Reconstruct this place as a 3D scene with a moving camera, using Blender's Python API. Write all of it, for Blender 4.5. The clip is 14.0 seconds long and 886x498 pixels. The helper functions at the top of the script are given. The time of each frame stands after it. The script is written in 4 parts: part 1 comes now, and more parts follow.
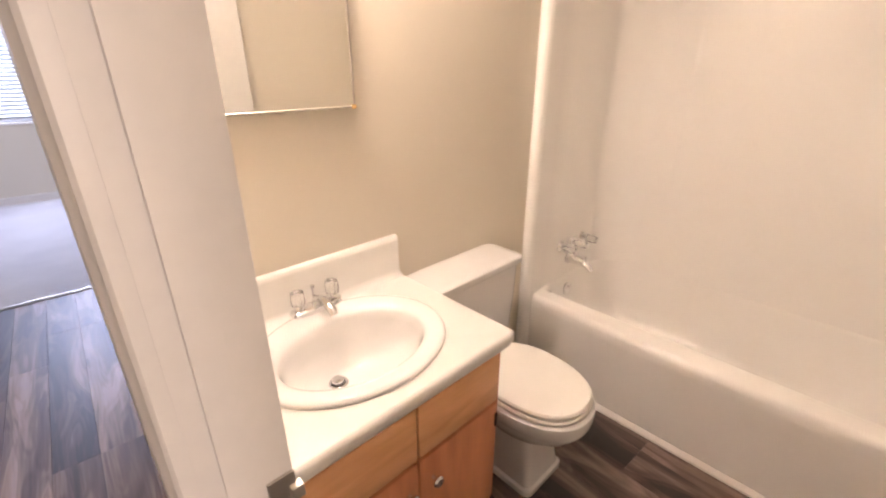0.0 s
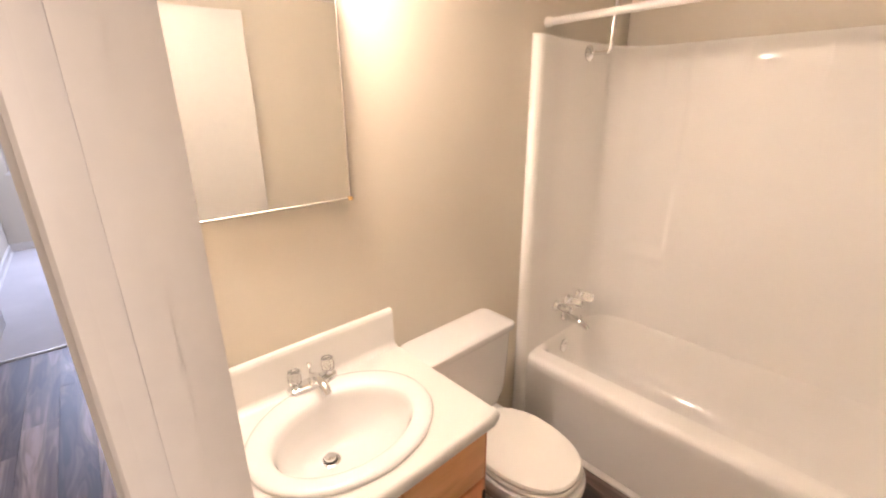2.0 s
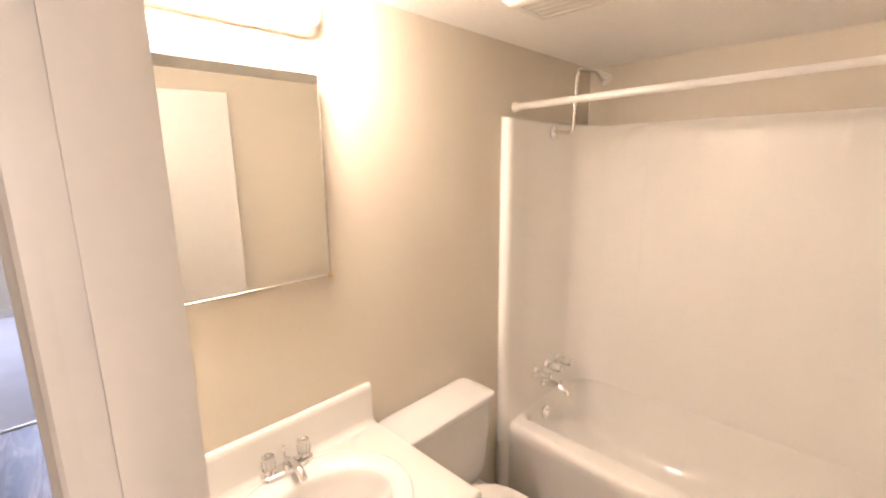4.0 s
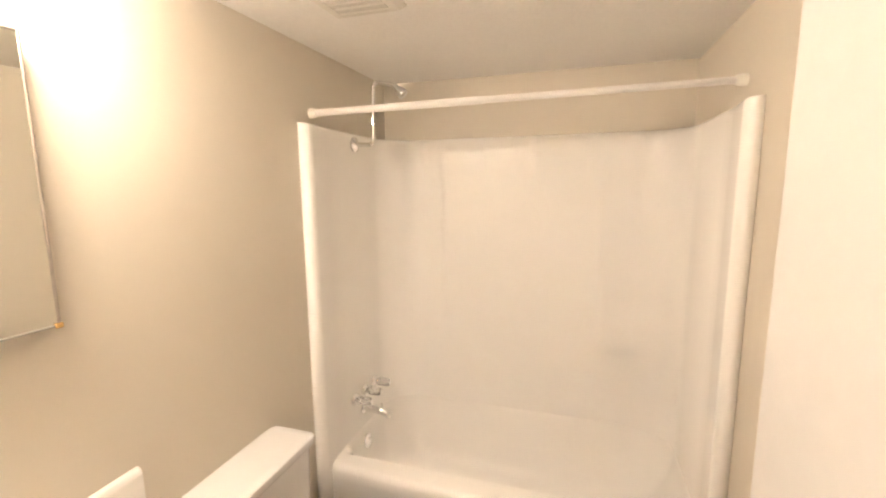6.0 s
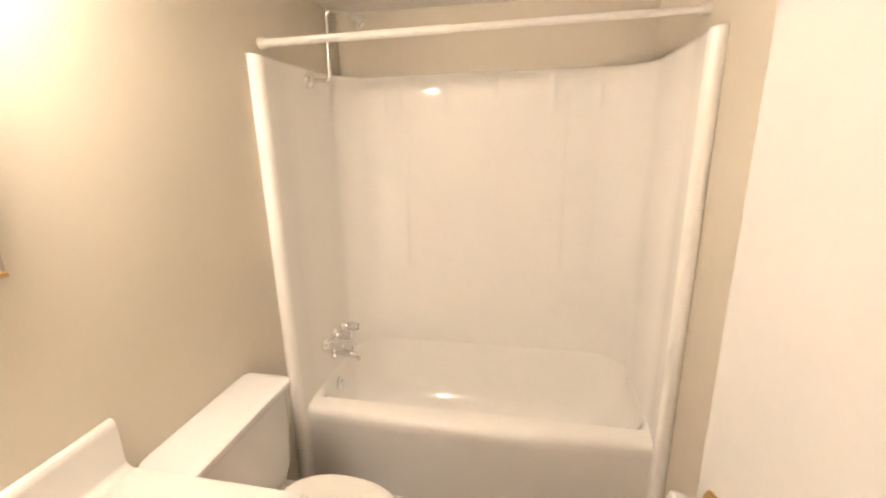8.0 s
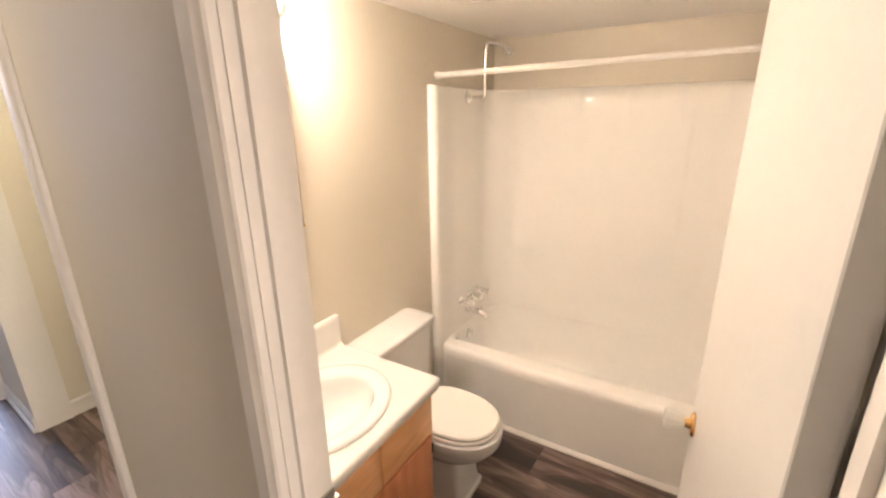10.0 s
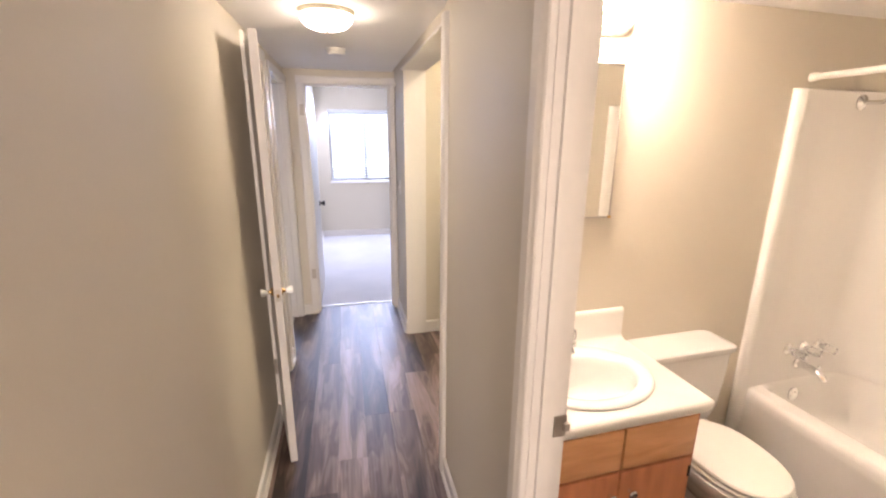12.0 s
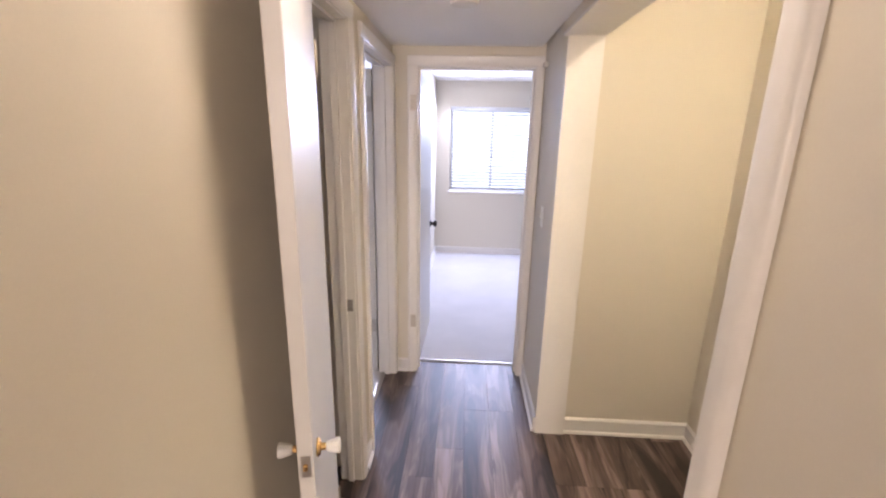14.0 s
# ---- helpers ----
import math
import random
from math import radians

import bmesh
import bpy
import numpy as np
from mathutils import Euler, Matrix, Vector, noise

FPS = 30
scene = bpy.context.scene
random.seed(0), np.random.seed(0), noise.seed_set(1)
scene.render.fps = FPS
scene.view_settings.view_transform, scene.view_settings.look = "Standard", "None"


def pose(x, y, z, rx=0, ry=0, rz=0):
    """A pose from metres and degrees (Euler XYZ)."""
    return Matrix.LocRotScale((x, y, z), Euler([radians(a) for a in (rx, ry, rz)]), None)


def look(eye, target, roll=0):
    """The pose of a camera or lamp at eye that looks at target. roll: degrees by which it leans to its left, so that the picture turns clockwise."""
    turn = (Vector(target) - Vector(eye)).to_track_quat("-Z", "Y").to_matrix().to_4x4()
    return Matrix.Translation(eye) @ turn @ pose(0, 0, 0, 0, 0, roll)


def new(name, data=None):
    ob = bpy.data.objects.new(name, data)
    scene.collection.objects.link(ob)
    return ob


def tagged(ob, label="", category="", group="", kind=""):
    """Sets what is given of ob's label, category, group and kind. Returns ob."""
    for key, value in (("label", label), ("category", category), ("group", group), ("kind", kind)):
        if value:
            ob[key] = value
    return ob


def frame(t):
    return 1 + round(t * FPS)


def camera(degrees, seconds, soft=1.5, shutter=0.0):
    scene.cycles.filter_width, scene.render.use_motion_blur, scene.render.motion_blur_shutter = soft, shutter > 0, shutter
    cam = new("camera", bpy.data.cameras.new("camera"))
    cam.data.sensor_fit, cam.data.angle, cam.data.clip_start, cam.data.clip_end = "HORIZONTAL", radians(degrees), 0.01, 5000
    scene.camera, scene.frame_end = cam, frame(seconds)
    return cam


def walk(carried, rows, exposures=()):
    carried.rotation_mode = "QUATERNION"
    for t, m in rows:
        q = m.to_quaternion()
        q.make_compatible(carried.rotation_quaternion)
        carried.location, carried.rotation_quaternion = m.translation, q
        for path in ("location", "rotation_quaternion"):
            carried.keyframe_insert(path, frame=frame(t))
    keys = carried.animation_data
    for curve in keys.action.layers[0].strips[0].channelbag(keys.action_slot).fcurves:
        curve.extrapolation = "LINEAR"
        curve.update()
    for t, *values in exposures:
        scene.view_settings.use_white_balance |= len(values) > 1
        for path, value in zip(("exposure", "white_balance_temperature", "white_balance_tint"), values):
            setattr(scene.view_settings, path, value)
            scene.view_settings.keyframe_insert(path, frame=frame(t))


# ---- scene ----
cam = camera(91.4, 14.0, soft=2.2)
PATH = [
    (0, (0.332, 0.197, 1.446), (1.611, 1.522, 0.666), -0.0),
    (0.5, (0.37, 0.21, 1.464), (1.63, 1.542, 0.666), -0.1),
    (1, (0.364, 0.197, 1.515), (1.61, 1.543, 0.716), -0.2),
    (1.5, (0.366, 0.177, 1.569), (1.613, 1.531, 0.787), -0.0),
    (2, (0.365, 0.143, 1.614), (1.644, 1.537, 0.962), -0.4),
    (2.5, (0.366, 0.109, 1.654), (1.667, 1.54, 1.144), -0.5),
    (5, (0.343, 0.155, 1.675), (1.947, 1.313, 1.382), -0.4),
    (5.5, (0.348, 0.185, 1.651), (2.123, 1.059, 1.361), -0.5),
    (6, (0.434, 0.242, 1.621), (2.321, 0.836, 1.325), -0.5),
    (6.5, (0.497, 0.285, 1.593), (2.421, 0.698, 1.234), -0.7),
    (7, (0.514, 0.315, 1.56), (2.423, 0.65, 1.069), -1.0),
    (9.5, (0.095, 0.133, 1.685), (1.874, 0.812, 1.075), -0.8),
    (10, (-0.015, 0.04, 1.713), (1.618, 1.032, 1.12), -0.8),
    (10.5, (-0.072, -0.045, 1.702), (1.341, 1.254, 1.136), -0.6),
    (11, (-0.073, -0.132, 1.683), (1.04, 1.439, 1.139), -0.1),
    (11.5, (-0.077, -0.219, 1.683), (0.717, 1.537, 1.147), 0.0),
    (12, (-0.088, -0.211, 1.668), (0.437, 1.646, 1.143), 0.4),
    (12.5, (-0.1, -0.013, 1.65), (0.222, 1.892, 1.133), 0.6),
    (13, (-0.106, 0.265, 1.665), (0.075, 2.188, 1.147), 0.7),
    (13.5, (-0.041, 0.629, 1.663), (0.066, 2.557, 1.141), 1.0),
    (14, (-0.013, 0.98, 1.670), (-0.006, 2.909, 1.144), 1.1),
]
walk(cam, [(t, look(eye, target, roll)) for t, eye, target, roll in PATH],
     [(0, 0.80, 6500, 19), (2.5, 0.84, 6500, 18), (5, 0.90, 6500, 14), (7, 0.93, 6420, 9), (9.5, 0.96, 6500, 12), (10.5, 1.04, 6500, 13), (11.5, 1.11, 6500, 15), (12.5, 1.18, 6500, 18), (13, 1.22, 6500, 19), (13.5, 1.16, 6500, 18), (14, 1.08, 6480, 19)])

# ---- world, daylight, lamp strengths ----
world = bpy.data.worlds.new("sky")
scene.world = world
world.use_nodes = True
wn = world.node_tree.nodes
sky = wn.new("ShaderNodeTexSky")
sky.sky_type, sky.sun_disc = "NISHITA", False
sky.sun_elevation, sky.sun_rotation = radians(40), radians(200)
world.node_tree.links.new(sky.outputs[0], wn["Background"].inputs[0])
wn["Background"].inputs[1].default_value = 0.08
BULB = 182.0      # vanity globes
DOME = 18.0      # hall ceiling lamp
WINDOW = 9.0    # daylight at each bedroom window


def area_lamp(name, eye, target, w, h, watts, colour, spread=180):
    data = bpy.data.lights.new(name, "AREA")
    data.shape, data.size, data.size_y, data.energy, data.color = "RECTANGLE", w, h, watts, colour
    data.spread = radians(spread)
    ob = new(name, data)
    ob.matrix_world = look(eye, target)
    return ob


area_lamp("daylight_far", (0.61, 7.25, 1.45), (0.35, 3.0, 0.9), 1.4, 1.3, WINDOW, (0.66, 0.76, 1.0))
area_lamp("daylight_side", (-1.5, 7.35, 1.45), (-1.7, 3.0, 0.8), 1.4, 1.3, WINDOW, (0.66, 0.76, 1.0))
# added fill strips on the room side of the blinds, standing in for sky light
area_lamp("strip_fill_far", (0.605, 6.855, 1.95), (0.45, 4.65, 0.33), 1.12, 0.03, 46.0, (0.58, 0.68, 1.0), 150)
area_lamp("strip_fill_side", (-1.49, 6.975, 1.95), (-1.5, 4.75, 0.33), 1.12, 0.03, 46.0, (0.58, 0.68, 1.0), 150)
# added warm fill lamp south of the hall, brightening its walls from behind
area_lamp("fill_behind_hall", (-0.2, -4.62, 1.45), (0.0, 0.0, 1.2), 1.7, 1.3, 136.0, (1.0, 0.855, 0.745))


# ---- materials ----
def material(name, colour, rough=0.5, metal=0.0, grain=60.0, vary=0.06, bump=0.0, coat=0.0, stain=3.0, trans=0.0, ior=1.45):
    m = bpy.data.materials.new(name)
    m.use_nodes = True
    nt = m.node_tree
    b = nt.nodes["Principled BSDF"]
    b.inputs["Roughness"].default_value, b.inputs["Metallic"].default_value = rough, metal
    b.inputs["Coat Weight"].default_value, b.inputs["Coat Roughness"].default_value = coat, 0.08
    b.inputs["Transmission Weight"].default_value, b.inputs["IOR"].default_value = trans, ior
    co = nt.nodes.new("ShaderNodeTexCoord")
    fine, wide = nt.nodes.new("ShaderNodeTexNoise"), nt.nodes.new("ShaderNodeTexNoise")
    for n, s, d in ((fine, grain, 4), (wide, stain, 3)):
        n.inputs["Scale"].default_value, n.inputs["Detail"].default_value = s, d
        nt.links.new(co.outputs["Object"], n.inputs["Vector"])
    add = nt.nodes.new("ShaderNodeMath")
    add.operation = "ADD"
    nt.links.new(fine.outputs[0], add.inputs[0])
    nt.links.new(wide.outputs[0], add.inputs[1])
    ramp = nt.nodes.new("ShaderNodeMapRange")
    ramp.inputs[1].default_value, ramp.inputs[2].default_value = 0.6, 1.4
    ramp.inputs[3].default_value, ramp.inputs[4].default_value = 1 - vary, 1 + vary
    nt.links.new(add.outputs[0], ramp.inputs[0])
    mix = nt.nodes.new("ShaderNodeVectorMath")
    mix.operation = "SCALE"
    mix.inputs[0].default_value = colour
    nt.links.new(ramp.outputs[0], mix.inputs["Scale"])
    nt.links.new(mix.outputs[0], b.inputs["Base Color"])
    rr = nt.nodes.new("ShaderNodeMapRange")
    rr.inputs[3].default_value, rr.inputs[4].default_value = rough * 0.75, min(rough * 1.35, 1)
    nt.links.new(wide.outputs[0], rr.inputs[0])
    nt.links.new(rr.outputs[0], b.inputs["Roughness"])
    if bump:
        bp = nt.nodes.new("ShaderNodeBump")
        bp.inputs["Strength"].default_value, bp.inputs["Distance"].default_value = bump, 0.004
        nt.links.new(fine.outputs[0], bp.inputs["Height"])
        nt.links.new(bp.outputs[0], b.inputs["Normal"])
    return m


def glow(name, colour, strength):
    m = bpy.data.materials.new(name)
    m.use_nodes = True
    b = m.node_tree.nodes["Principled BSDF"]
    b.inputs["Base Color"].default_value = (0.9, 0.88, 0.84, 1)
    b.inputs["Emission Color"].default_value, b.inputs["Emission Strength"].default_value = (*colour, 1), strength
    return m


def wood(name, dark, light, across, along, axis, rough, per_piece=False, knots=False):
    """Streaky wood; the grain runs along the given axis."""
    m = bpy.data.materials.new(name)
    m.use_nodes = True
    nt = m.node_tree
    b = nt.nodes["Principled BSDF"]
    co, mp = nt.nodes.new("ShaderNodeTexCoord"), nt.nodes.new("ShaderNodeMapping")
    mp.inputs["Scale"].default_value = [along if a == axis else across for a in "xyz"]
    nt.links.new(co.outputs["Object"], mp.inputs["Vector"])
    vec = mp.outputs[0]
    info = nt.nodes.new("ShaderNodeObjectInfo")
    if per_piece:
        shift = nt.nodes.new("ShaderNodeVectorMath")
        shift.operation = "MULTIPLY_ADD"
        shift.inputs[1].default_value = (37, 53, 11)
        nt.links.new(info.outputs["Random"], shift.inputs[0])
        nt.links.new(vec, shift.inputs[2])
        vec = shift.outputs[0]
    fine, wide = nt.nodes.new("ShaderNodeTexNoise"), nt.nodes.new("ShaderNodeTexNoise")
    fine.inputs["Scale"].default_value, fine.inputs["Detail"].default_value, fine.inputs["Distortion"].default_value = 4.0, 6, 0.5
    wide.inputs["Scale"].default_value, wide.inputs["Detail"].default_value, wide.inputs["Distortion"].default_value = 1.1, 4, 0.9
    nt.links.new(vec, fine.inputs["Vector"])
    nt.links.new(vec, wide.inputs["Vector"])
    add = nt.nodes.new("ShaderNodeMath")
    add.operation = "MULTIPLY_ADD"
    add.inputs[1].default_value = 0.55
    nt.links.new(fine.outputs[0], add.inputs[0])
    nt.links.new(wide.outputs[0], add.inputs[2])
    ramp = nt.nodes.new("ShaderNodeValToRGB")
    e = ramp.color_ramp.elements
    e[0].position, e[0].color = 0.55, (*dark, 1)
    e[1].position, e[1].color = 1.02, (*light, 1)
    nt.links.new(add.outputs[0], ramp.inputs[0])
    out = ramp.outputs[0]
    if per_piece:
        rng = nt.nodes.new("ShaderNodeMapRange")
        rng.inputs[3].default_value, rng.inputs[4].default_value = 0.5, 1.2
        nt.links.new(info.outputs["Random"], rng.inputs[0])
        sc = nt.nodes.new("ShaderNodeVectorMath")
        sc.operation = "SCALE"
        nt.links.new(out, sc.inputs[0])
        nt.links.new(rng.outputs[0], sc.inputs["Scale"])
        out = sc.outputs[0]
    nt.links.new(out, b.inputs["Base Color"])
    rr = nt.nodes.new("ShaderNodeMapRange")
    rr.inputs[3].default_value, rr.inputs[4].default_value = rough - 0.06, rough + 0.12
    nt.links.new(fine.outputs[0], rr.inputs[0])
    nt.links.new(rr.outputs[0], b.inputs["Roughness"])
    bp = nt.nodes.new("ShaderNodeBump")
    bp.inputs["Strength"].default_value, bp.inputs["Distance"].default_value = 0.25, 0.002
    nt.links.new(fine.outputs[0], bp.inputs["Height"])
    nt.links.new(bp.outputs[0], b.inputs["Normal"])
    return m


def plank_wood(name):
    """Printed dark walnut look: contour-like figure, fine pores and a tone of its own for each plank."""
    m = bpy.data.materials.new(name)
    m.use_nodes = True
    nt = m.node_tree
    b = nt.nodes["Principled BSDF"]

    def math_node(op, p, q, r=None):
        n = nt.nodes.new("ShaderNodeMath")
        n.operation = op
        for k, v in enumerate((p, q, r)):
            if isinstance(v, (int, float)):
                n.inputs[k].default_value = v
            elif v is not None:
                nt.links.new(v, n.inputs[k])
        return n.outputs[0]

    co, info = nt.nodes.new("ShaderNodeTexCoord"), nt.nodes.new("ShaderNodeObjectInfo")

    def streaks(across, along, detail, bend):
        mp = nt.nodes.new("ShaderNodeMapping")
        mp.inputs["Scale"].default_value = (across, along, 1)
        nt.links.new(co.outputs["Object"], mp.inputs["Vector"])
        sh = nt.nodes.new("ShaderNodeVectorMath")
        sh.operation = "MULTIPLY_ADD"
        sh.inputs[1].default_value = (37, 53, 91)
        nt.links.new(info.outputs["Random"], sh.inputs[0])
        nt.links.new(mp.outputs[0], sh.inputs[2])
        n = nt.nodes.new("ShaderNodeTexNoise")
        n.inputs["Scale"].default_value, n.inputs["Detail"].default_value, n.inputs["Distortion"].default_value = 1.0, detail, bend
        nt.links.new(sh.outputs[0], n.inputs["Vector"])
        return n.outputs[0]

    figure, pores, broad = streaks(10, 1.5, 2, 0.9), streaks(95, 3.5, 4, 0.2), streaks(16, 1.0, 3, 0.4)
    rings = math_node("SINE", math_node("MULTIPLY", figure, 48.0), 0)
    tone = math_node("MULTIPLY_ADD", rings, 0.055, figure)
    tone = math_node("MULTIPLY_ADD", pores, 0.40, tone)
    tone = math_node("MULTIPLY_ADD", broad, 0.75, tone)
    tone = math_node("MULTIPLY_ADD", info.outputs["Random"], 0.34, tone)
    ramp = nt.nodes.new("ShaderNodeValToRGB")
    e = ramp.color_ramp.elements
    e[0].position, e[0].color = 0.36, (0.030, 0.021, 0.019, 1)
    e[1].position, e[1].color = 0.86, (0.325, 0.240, 0.212, 1)
    mid = e.new(0.58)
    mid.color = (0.118, 0.078, 0.062, 1)
    nt.links.new(math_node("MULTIPLY_ADD", tone, 0.78, -0.40), ramp.inputs[0])
    nt.links.new(ramp.outputs[0], b.inputs["Base Color"])
    nt.links.new(math_node("MULTIPLY_ADD", pores, 0.14, 0.38), b.inputs["Roughness"])
    bp = nt.nodes.new("ShaderNodeBump")
    bp.inputs["Strength"].default_value, bp.inputs["Distance"].default_value = 0.15, 0.001
    nt.links.new(pores, bp.inputs["Height"])
    nt.links.new(bp.outputs[0], b.inputs["Normal"])
    return m


PAINT = material("greige_paint", (0.65, 0.596, 0.50), 0.62, grain=260, vary=0.02, bump=0.05, stain=1.4)
CEIL = material("ceiling_paint", (0.88, 0.86, 0.82), 0.8, grain=90, vary=0.04, bump=0.5, stain=2)
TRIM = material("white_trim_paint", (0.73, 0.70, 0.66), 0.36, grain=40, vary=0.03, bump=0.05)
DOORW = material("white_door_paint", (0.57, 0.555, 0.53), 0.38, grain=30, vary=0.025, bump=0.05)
ACRYL = material("gelcoat_white", (0.93, 0.91, 0.87), 0.09, grain=9, vary=0.010, coat=0.2)
PORC = material("white_porcelain", (0.72, 0.712, 0.695), 0.12, grain=10, vary=0.015, coat=0.5)
LAMIN = material("white_laminate", (0.67, 0.655, 0.62), 0.3, grain=180, vary=0.02)
SEATM = material("white_seat_plastic", (0.84, 0.82, 0.76), 0.32, grain=12, vary=0.015)
CHROME = material("chrome", (0.80, 0.80, 0.80), 0.08, 1.0, vary=0.03)
STEEL = material("worn_steel", (0.45, 0.42, 0.38), 0.32, 1.0, vary=0.12)
BRASS = material("brass", (0.75, 0.50, 0.22), 0.2, 1.0, vary=0.08)
BRONZE = material("dark_bronze", (0.05, 0.045, 0.04), 0.35, 0.8, vary=0.1)
CLEAR = material("clear_acrylic", (0.96, 0.96, 0.94), 0.05, trans=0.85, ior=1.42, vary=0.01)
FROSTED = material("frosted_acrylic", (0.93, 0.92, 0.88), 0.28, trans=0.45, ior=1.35, vary=0.02)
MIRROR = material("mirror_glass", (0.88, 0.89, 0.86), 0.004, 1.0, vary=0.0)
SLAT = material("translucent_blind_vinyl", (0.68, 0.70, 0.73), 0.5, vary=0.02)
sn = SLAT.node_tree
through_light, blend = sn.nodes.new("ShaderNodeBsdfTranslucent"), sn.nodes.new("ShaderNodeMixShader")
through_light.inputs[0].default_value, blend.inputs[0].default_value = (0.85, 0.88, 0.92, 1), 0.12
sn.links.new(sn.nodes["Principled BSDF"].outputs[0], blend.inputs[1])
sn.links.new(through_light.outputs[0], blend.inputs[2])
sn.links.new(blend.outputs[0], sn.nodes["Material Output"].inputs[0])
GLASS = material("window_glass", (0.95, 0.97, 0.97), 0.01, trans=1.0, ior=1.1, vary=0.0)
PLASTIC = material("white_plastic", (0.78, 0.75, 0.68), 0.4, grain=30, vary=0.02)
DARK = material("dark_gap", (0.03, 0.028, 0.025), 0.8, vary=0.1)
CARPET = material("pale_carpet", (0.50, 0.47, 0.45), 0.95, grain=420, vary=0.14, bump=1.0, stain=2.5)
VINYL = material("vinyl_blind", (0.72, 0.73, 0.75), 0.45, vary=0.02)
MAPLE = wood("honey_maple", (0.58, 0.275, 0.115), (0.80, 0.45, 0.225), 8, 1.5, "x", 0.34)
CHERRY = wood("reddish_birch", (0.44, 0.165, 0.078), (0.64, 0.27, 0.135), 8, 1.3, "z", 0.36)
PLANK = plank_wood("vinyl_plank")
GLOBE = glow("lit_globe", (1.0, 0.82, 0.665), BULB)
DOMEG = glow("lit_glass_dome", (1.0, 0.86, 0.70), DOME)

# ---- building helpers ----
PLACE = {}
BATH = Matrix()
# the hall and bedrooms stand three degrees off the bathroom's axes
HALL = Matrix.Translation((0, 2, 0)) @ Matrix.Rotation(radians(-3.2), 4, "Z") @ Matrix.Translation((0, -2, 0))
AXES = [BATH]


def link(name, bm, mat, sharp=35, kind=""):
    me = bpy.data.meshes.new(name)
    bmesh.ops.recalc_face_normals(bm, faces=bm.faces)
    bm.transform(AXES[0])
    bm.to_mesh(me)
    bm.free()
    me.materials.append(mat)
    me.shade_smooth()
    me.set_sharp_from_angle(angle=radians(sharp))
    ob = new(name, me)
    if kind:
        tagged(ob, kind=kind)
    return ob


def thing(name, at, label, category, group="", kind=""):
    """An Empty at the base of a thing; its parts are given in world coordinates."""
    ob = new(name)
    ob.empty_display_size = 0.05
    ob.location = AXES[0] @ Vector(at)
    PLACE[ob] = Matrix.Translation(ob.location)
    return tagged(ob, label, category, group, kind)


def part(name, bm, mat, parent, label="", sharp=35):
    ob = link(name, bm, mat, sharp)
    ob.parent = parent
    ob.matrix_parent_inverse = PLACE.get(parent, Matrix()).inverted()
    PLACE[ob] = Matrix()
    if label:
        ob["label"] = label
    return ob


def box(x0, x1, y0, y1, z0, z1, bevel=0.0, bm=None, seg=2):
    bm = bm or bmesh.new()
    r = bmesh.ops.create_cube(bm, size=1)
    vs = r["verts"]
    for v in vs:
        v.co = (x0 + (v.co.x + 0.5) * (x1 - x0), y0 + (v.co.y + 0.5) * (y1 - y0), z0 + (v.co.z + 0.5) * (z1 - z0))
    if bevel:
        es = {e for v in vs for e in v.link_edges}
        bmesh.ops.bevel(bm, geom=list(es), offset=bevel, segments=seg, profile=0.5, affect="EDGES")
    return bm


def moved(bm, m):
    bmesh.ops.transform(bm, matrix=m, verts=bm.verts)
    return bm


def loft(loops, bm=None, cap0=False, cap1=False, closed=True):
    bm = bm or bmesh.new()
    rows = [[bm.verts.new(p) for p in lp] for lp in loops]
    n = len(rows[0])
    for a, b in zip(rows, rows[1:]):
        for i in range(n if closed else n - 1):
            j = (i + 1) % n
            bm.faces.new((a[i], a[j], b[j], b[i]))
    if cap0:
        bm.faces.new(rows[0][::-1])
    if cap1:
        bm.faces.new(rows[-1])
    return bm


def oval(cx, cy, rx, ry, z, n=48, p=2.0, egg=0.0):
    out = []
    for i in range(n):
        a = 2 * math.pi * i / n
        c, s = math.cos(a), math.sin(a)
        x = rx * math.copysign(abs(c) ** (2 / p), c)
        y = ry * math.copysign(abs(s) ** (2 / p), s)
        if egg:
            x *= 1 + egg * y / ry
        out.append((cx + x, cy + y, z))
    return out


def rrect(x0, x1, y0, y1, r, z, k=6):
    out = []
    for cx, cy, a0 in ((x1 - r, y1 - r, 0), (x0 + r, y1 - r, 90), (x0 + r, y0 + r, 180), (x1 - r, y0 + r, 270)):
        for i in range(k + 1):
            a = radians(a0 + 90 * i / k)
            out.append((cx + r * math.cos(a), cy + r * math.sin(a), z))
    return out


def lathe(profile, at, axis=(0, 0, 1), n=20):
    """profile: (radius, height) pairs along the axis from the point at."""
    q = Vector((0, 0, 1)).rotation_difference(Vector(axis)).to_matrix().to_4x4()
    m = Matrix.Translation(at) @ q
    loops = [[m @ Vector((max(r, 1e-4) * math.cos(2 * math.pi * i / n), max(r, 1e-4) * math.sin(2 * math.pi * i / n), h)) for i in range(n)] for r, h in profile]
    return loft(loops, cap0=True, cap1=True)


def tube(points, r, n=12):
    """A round pipe through the points."""
    pts = [Vector(p) for p in points]
    loops, side = [], None
    for i, p in enumerate(pts):
        d = (pts[min(i + 1, len(pts) - 1)] - pts[max(i - 1, 0)]).normalized()
        if side is None:
            side = d.orthogonal().normalized()
        side = (side - d * side.dot(d)).normalized()
        up = d.cross(side)
        loops.append([p + r * (math.cos(2 * math.pi * k / n) * side + math.sin(2 * math.pi * k / n) * up) for k in range(n)])
    return loft(loops, cap0=True, cap1=True)


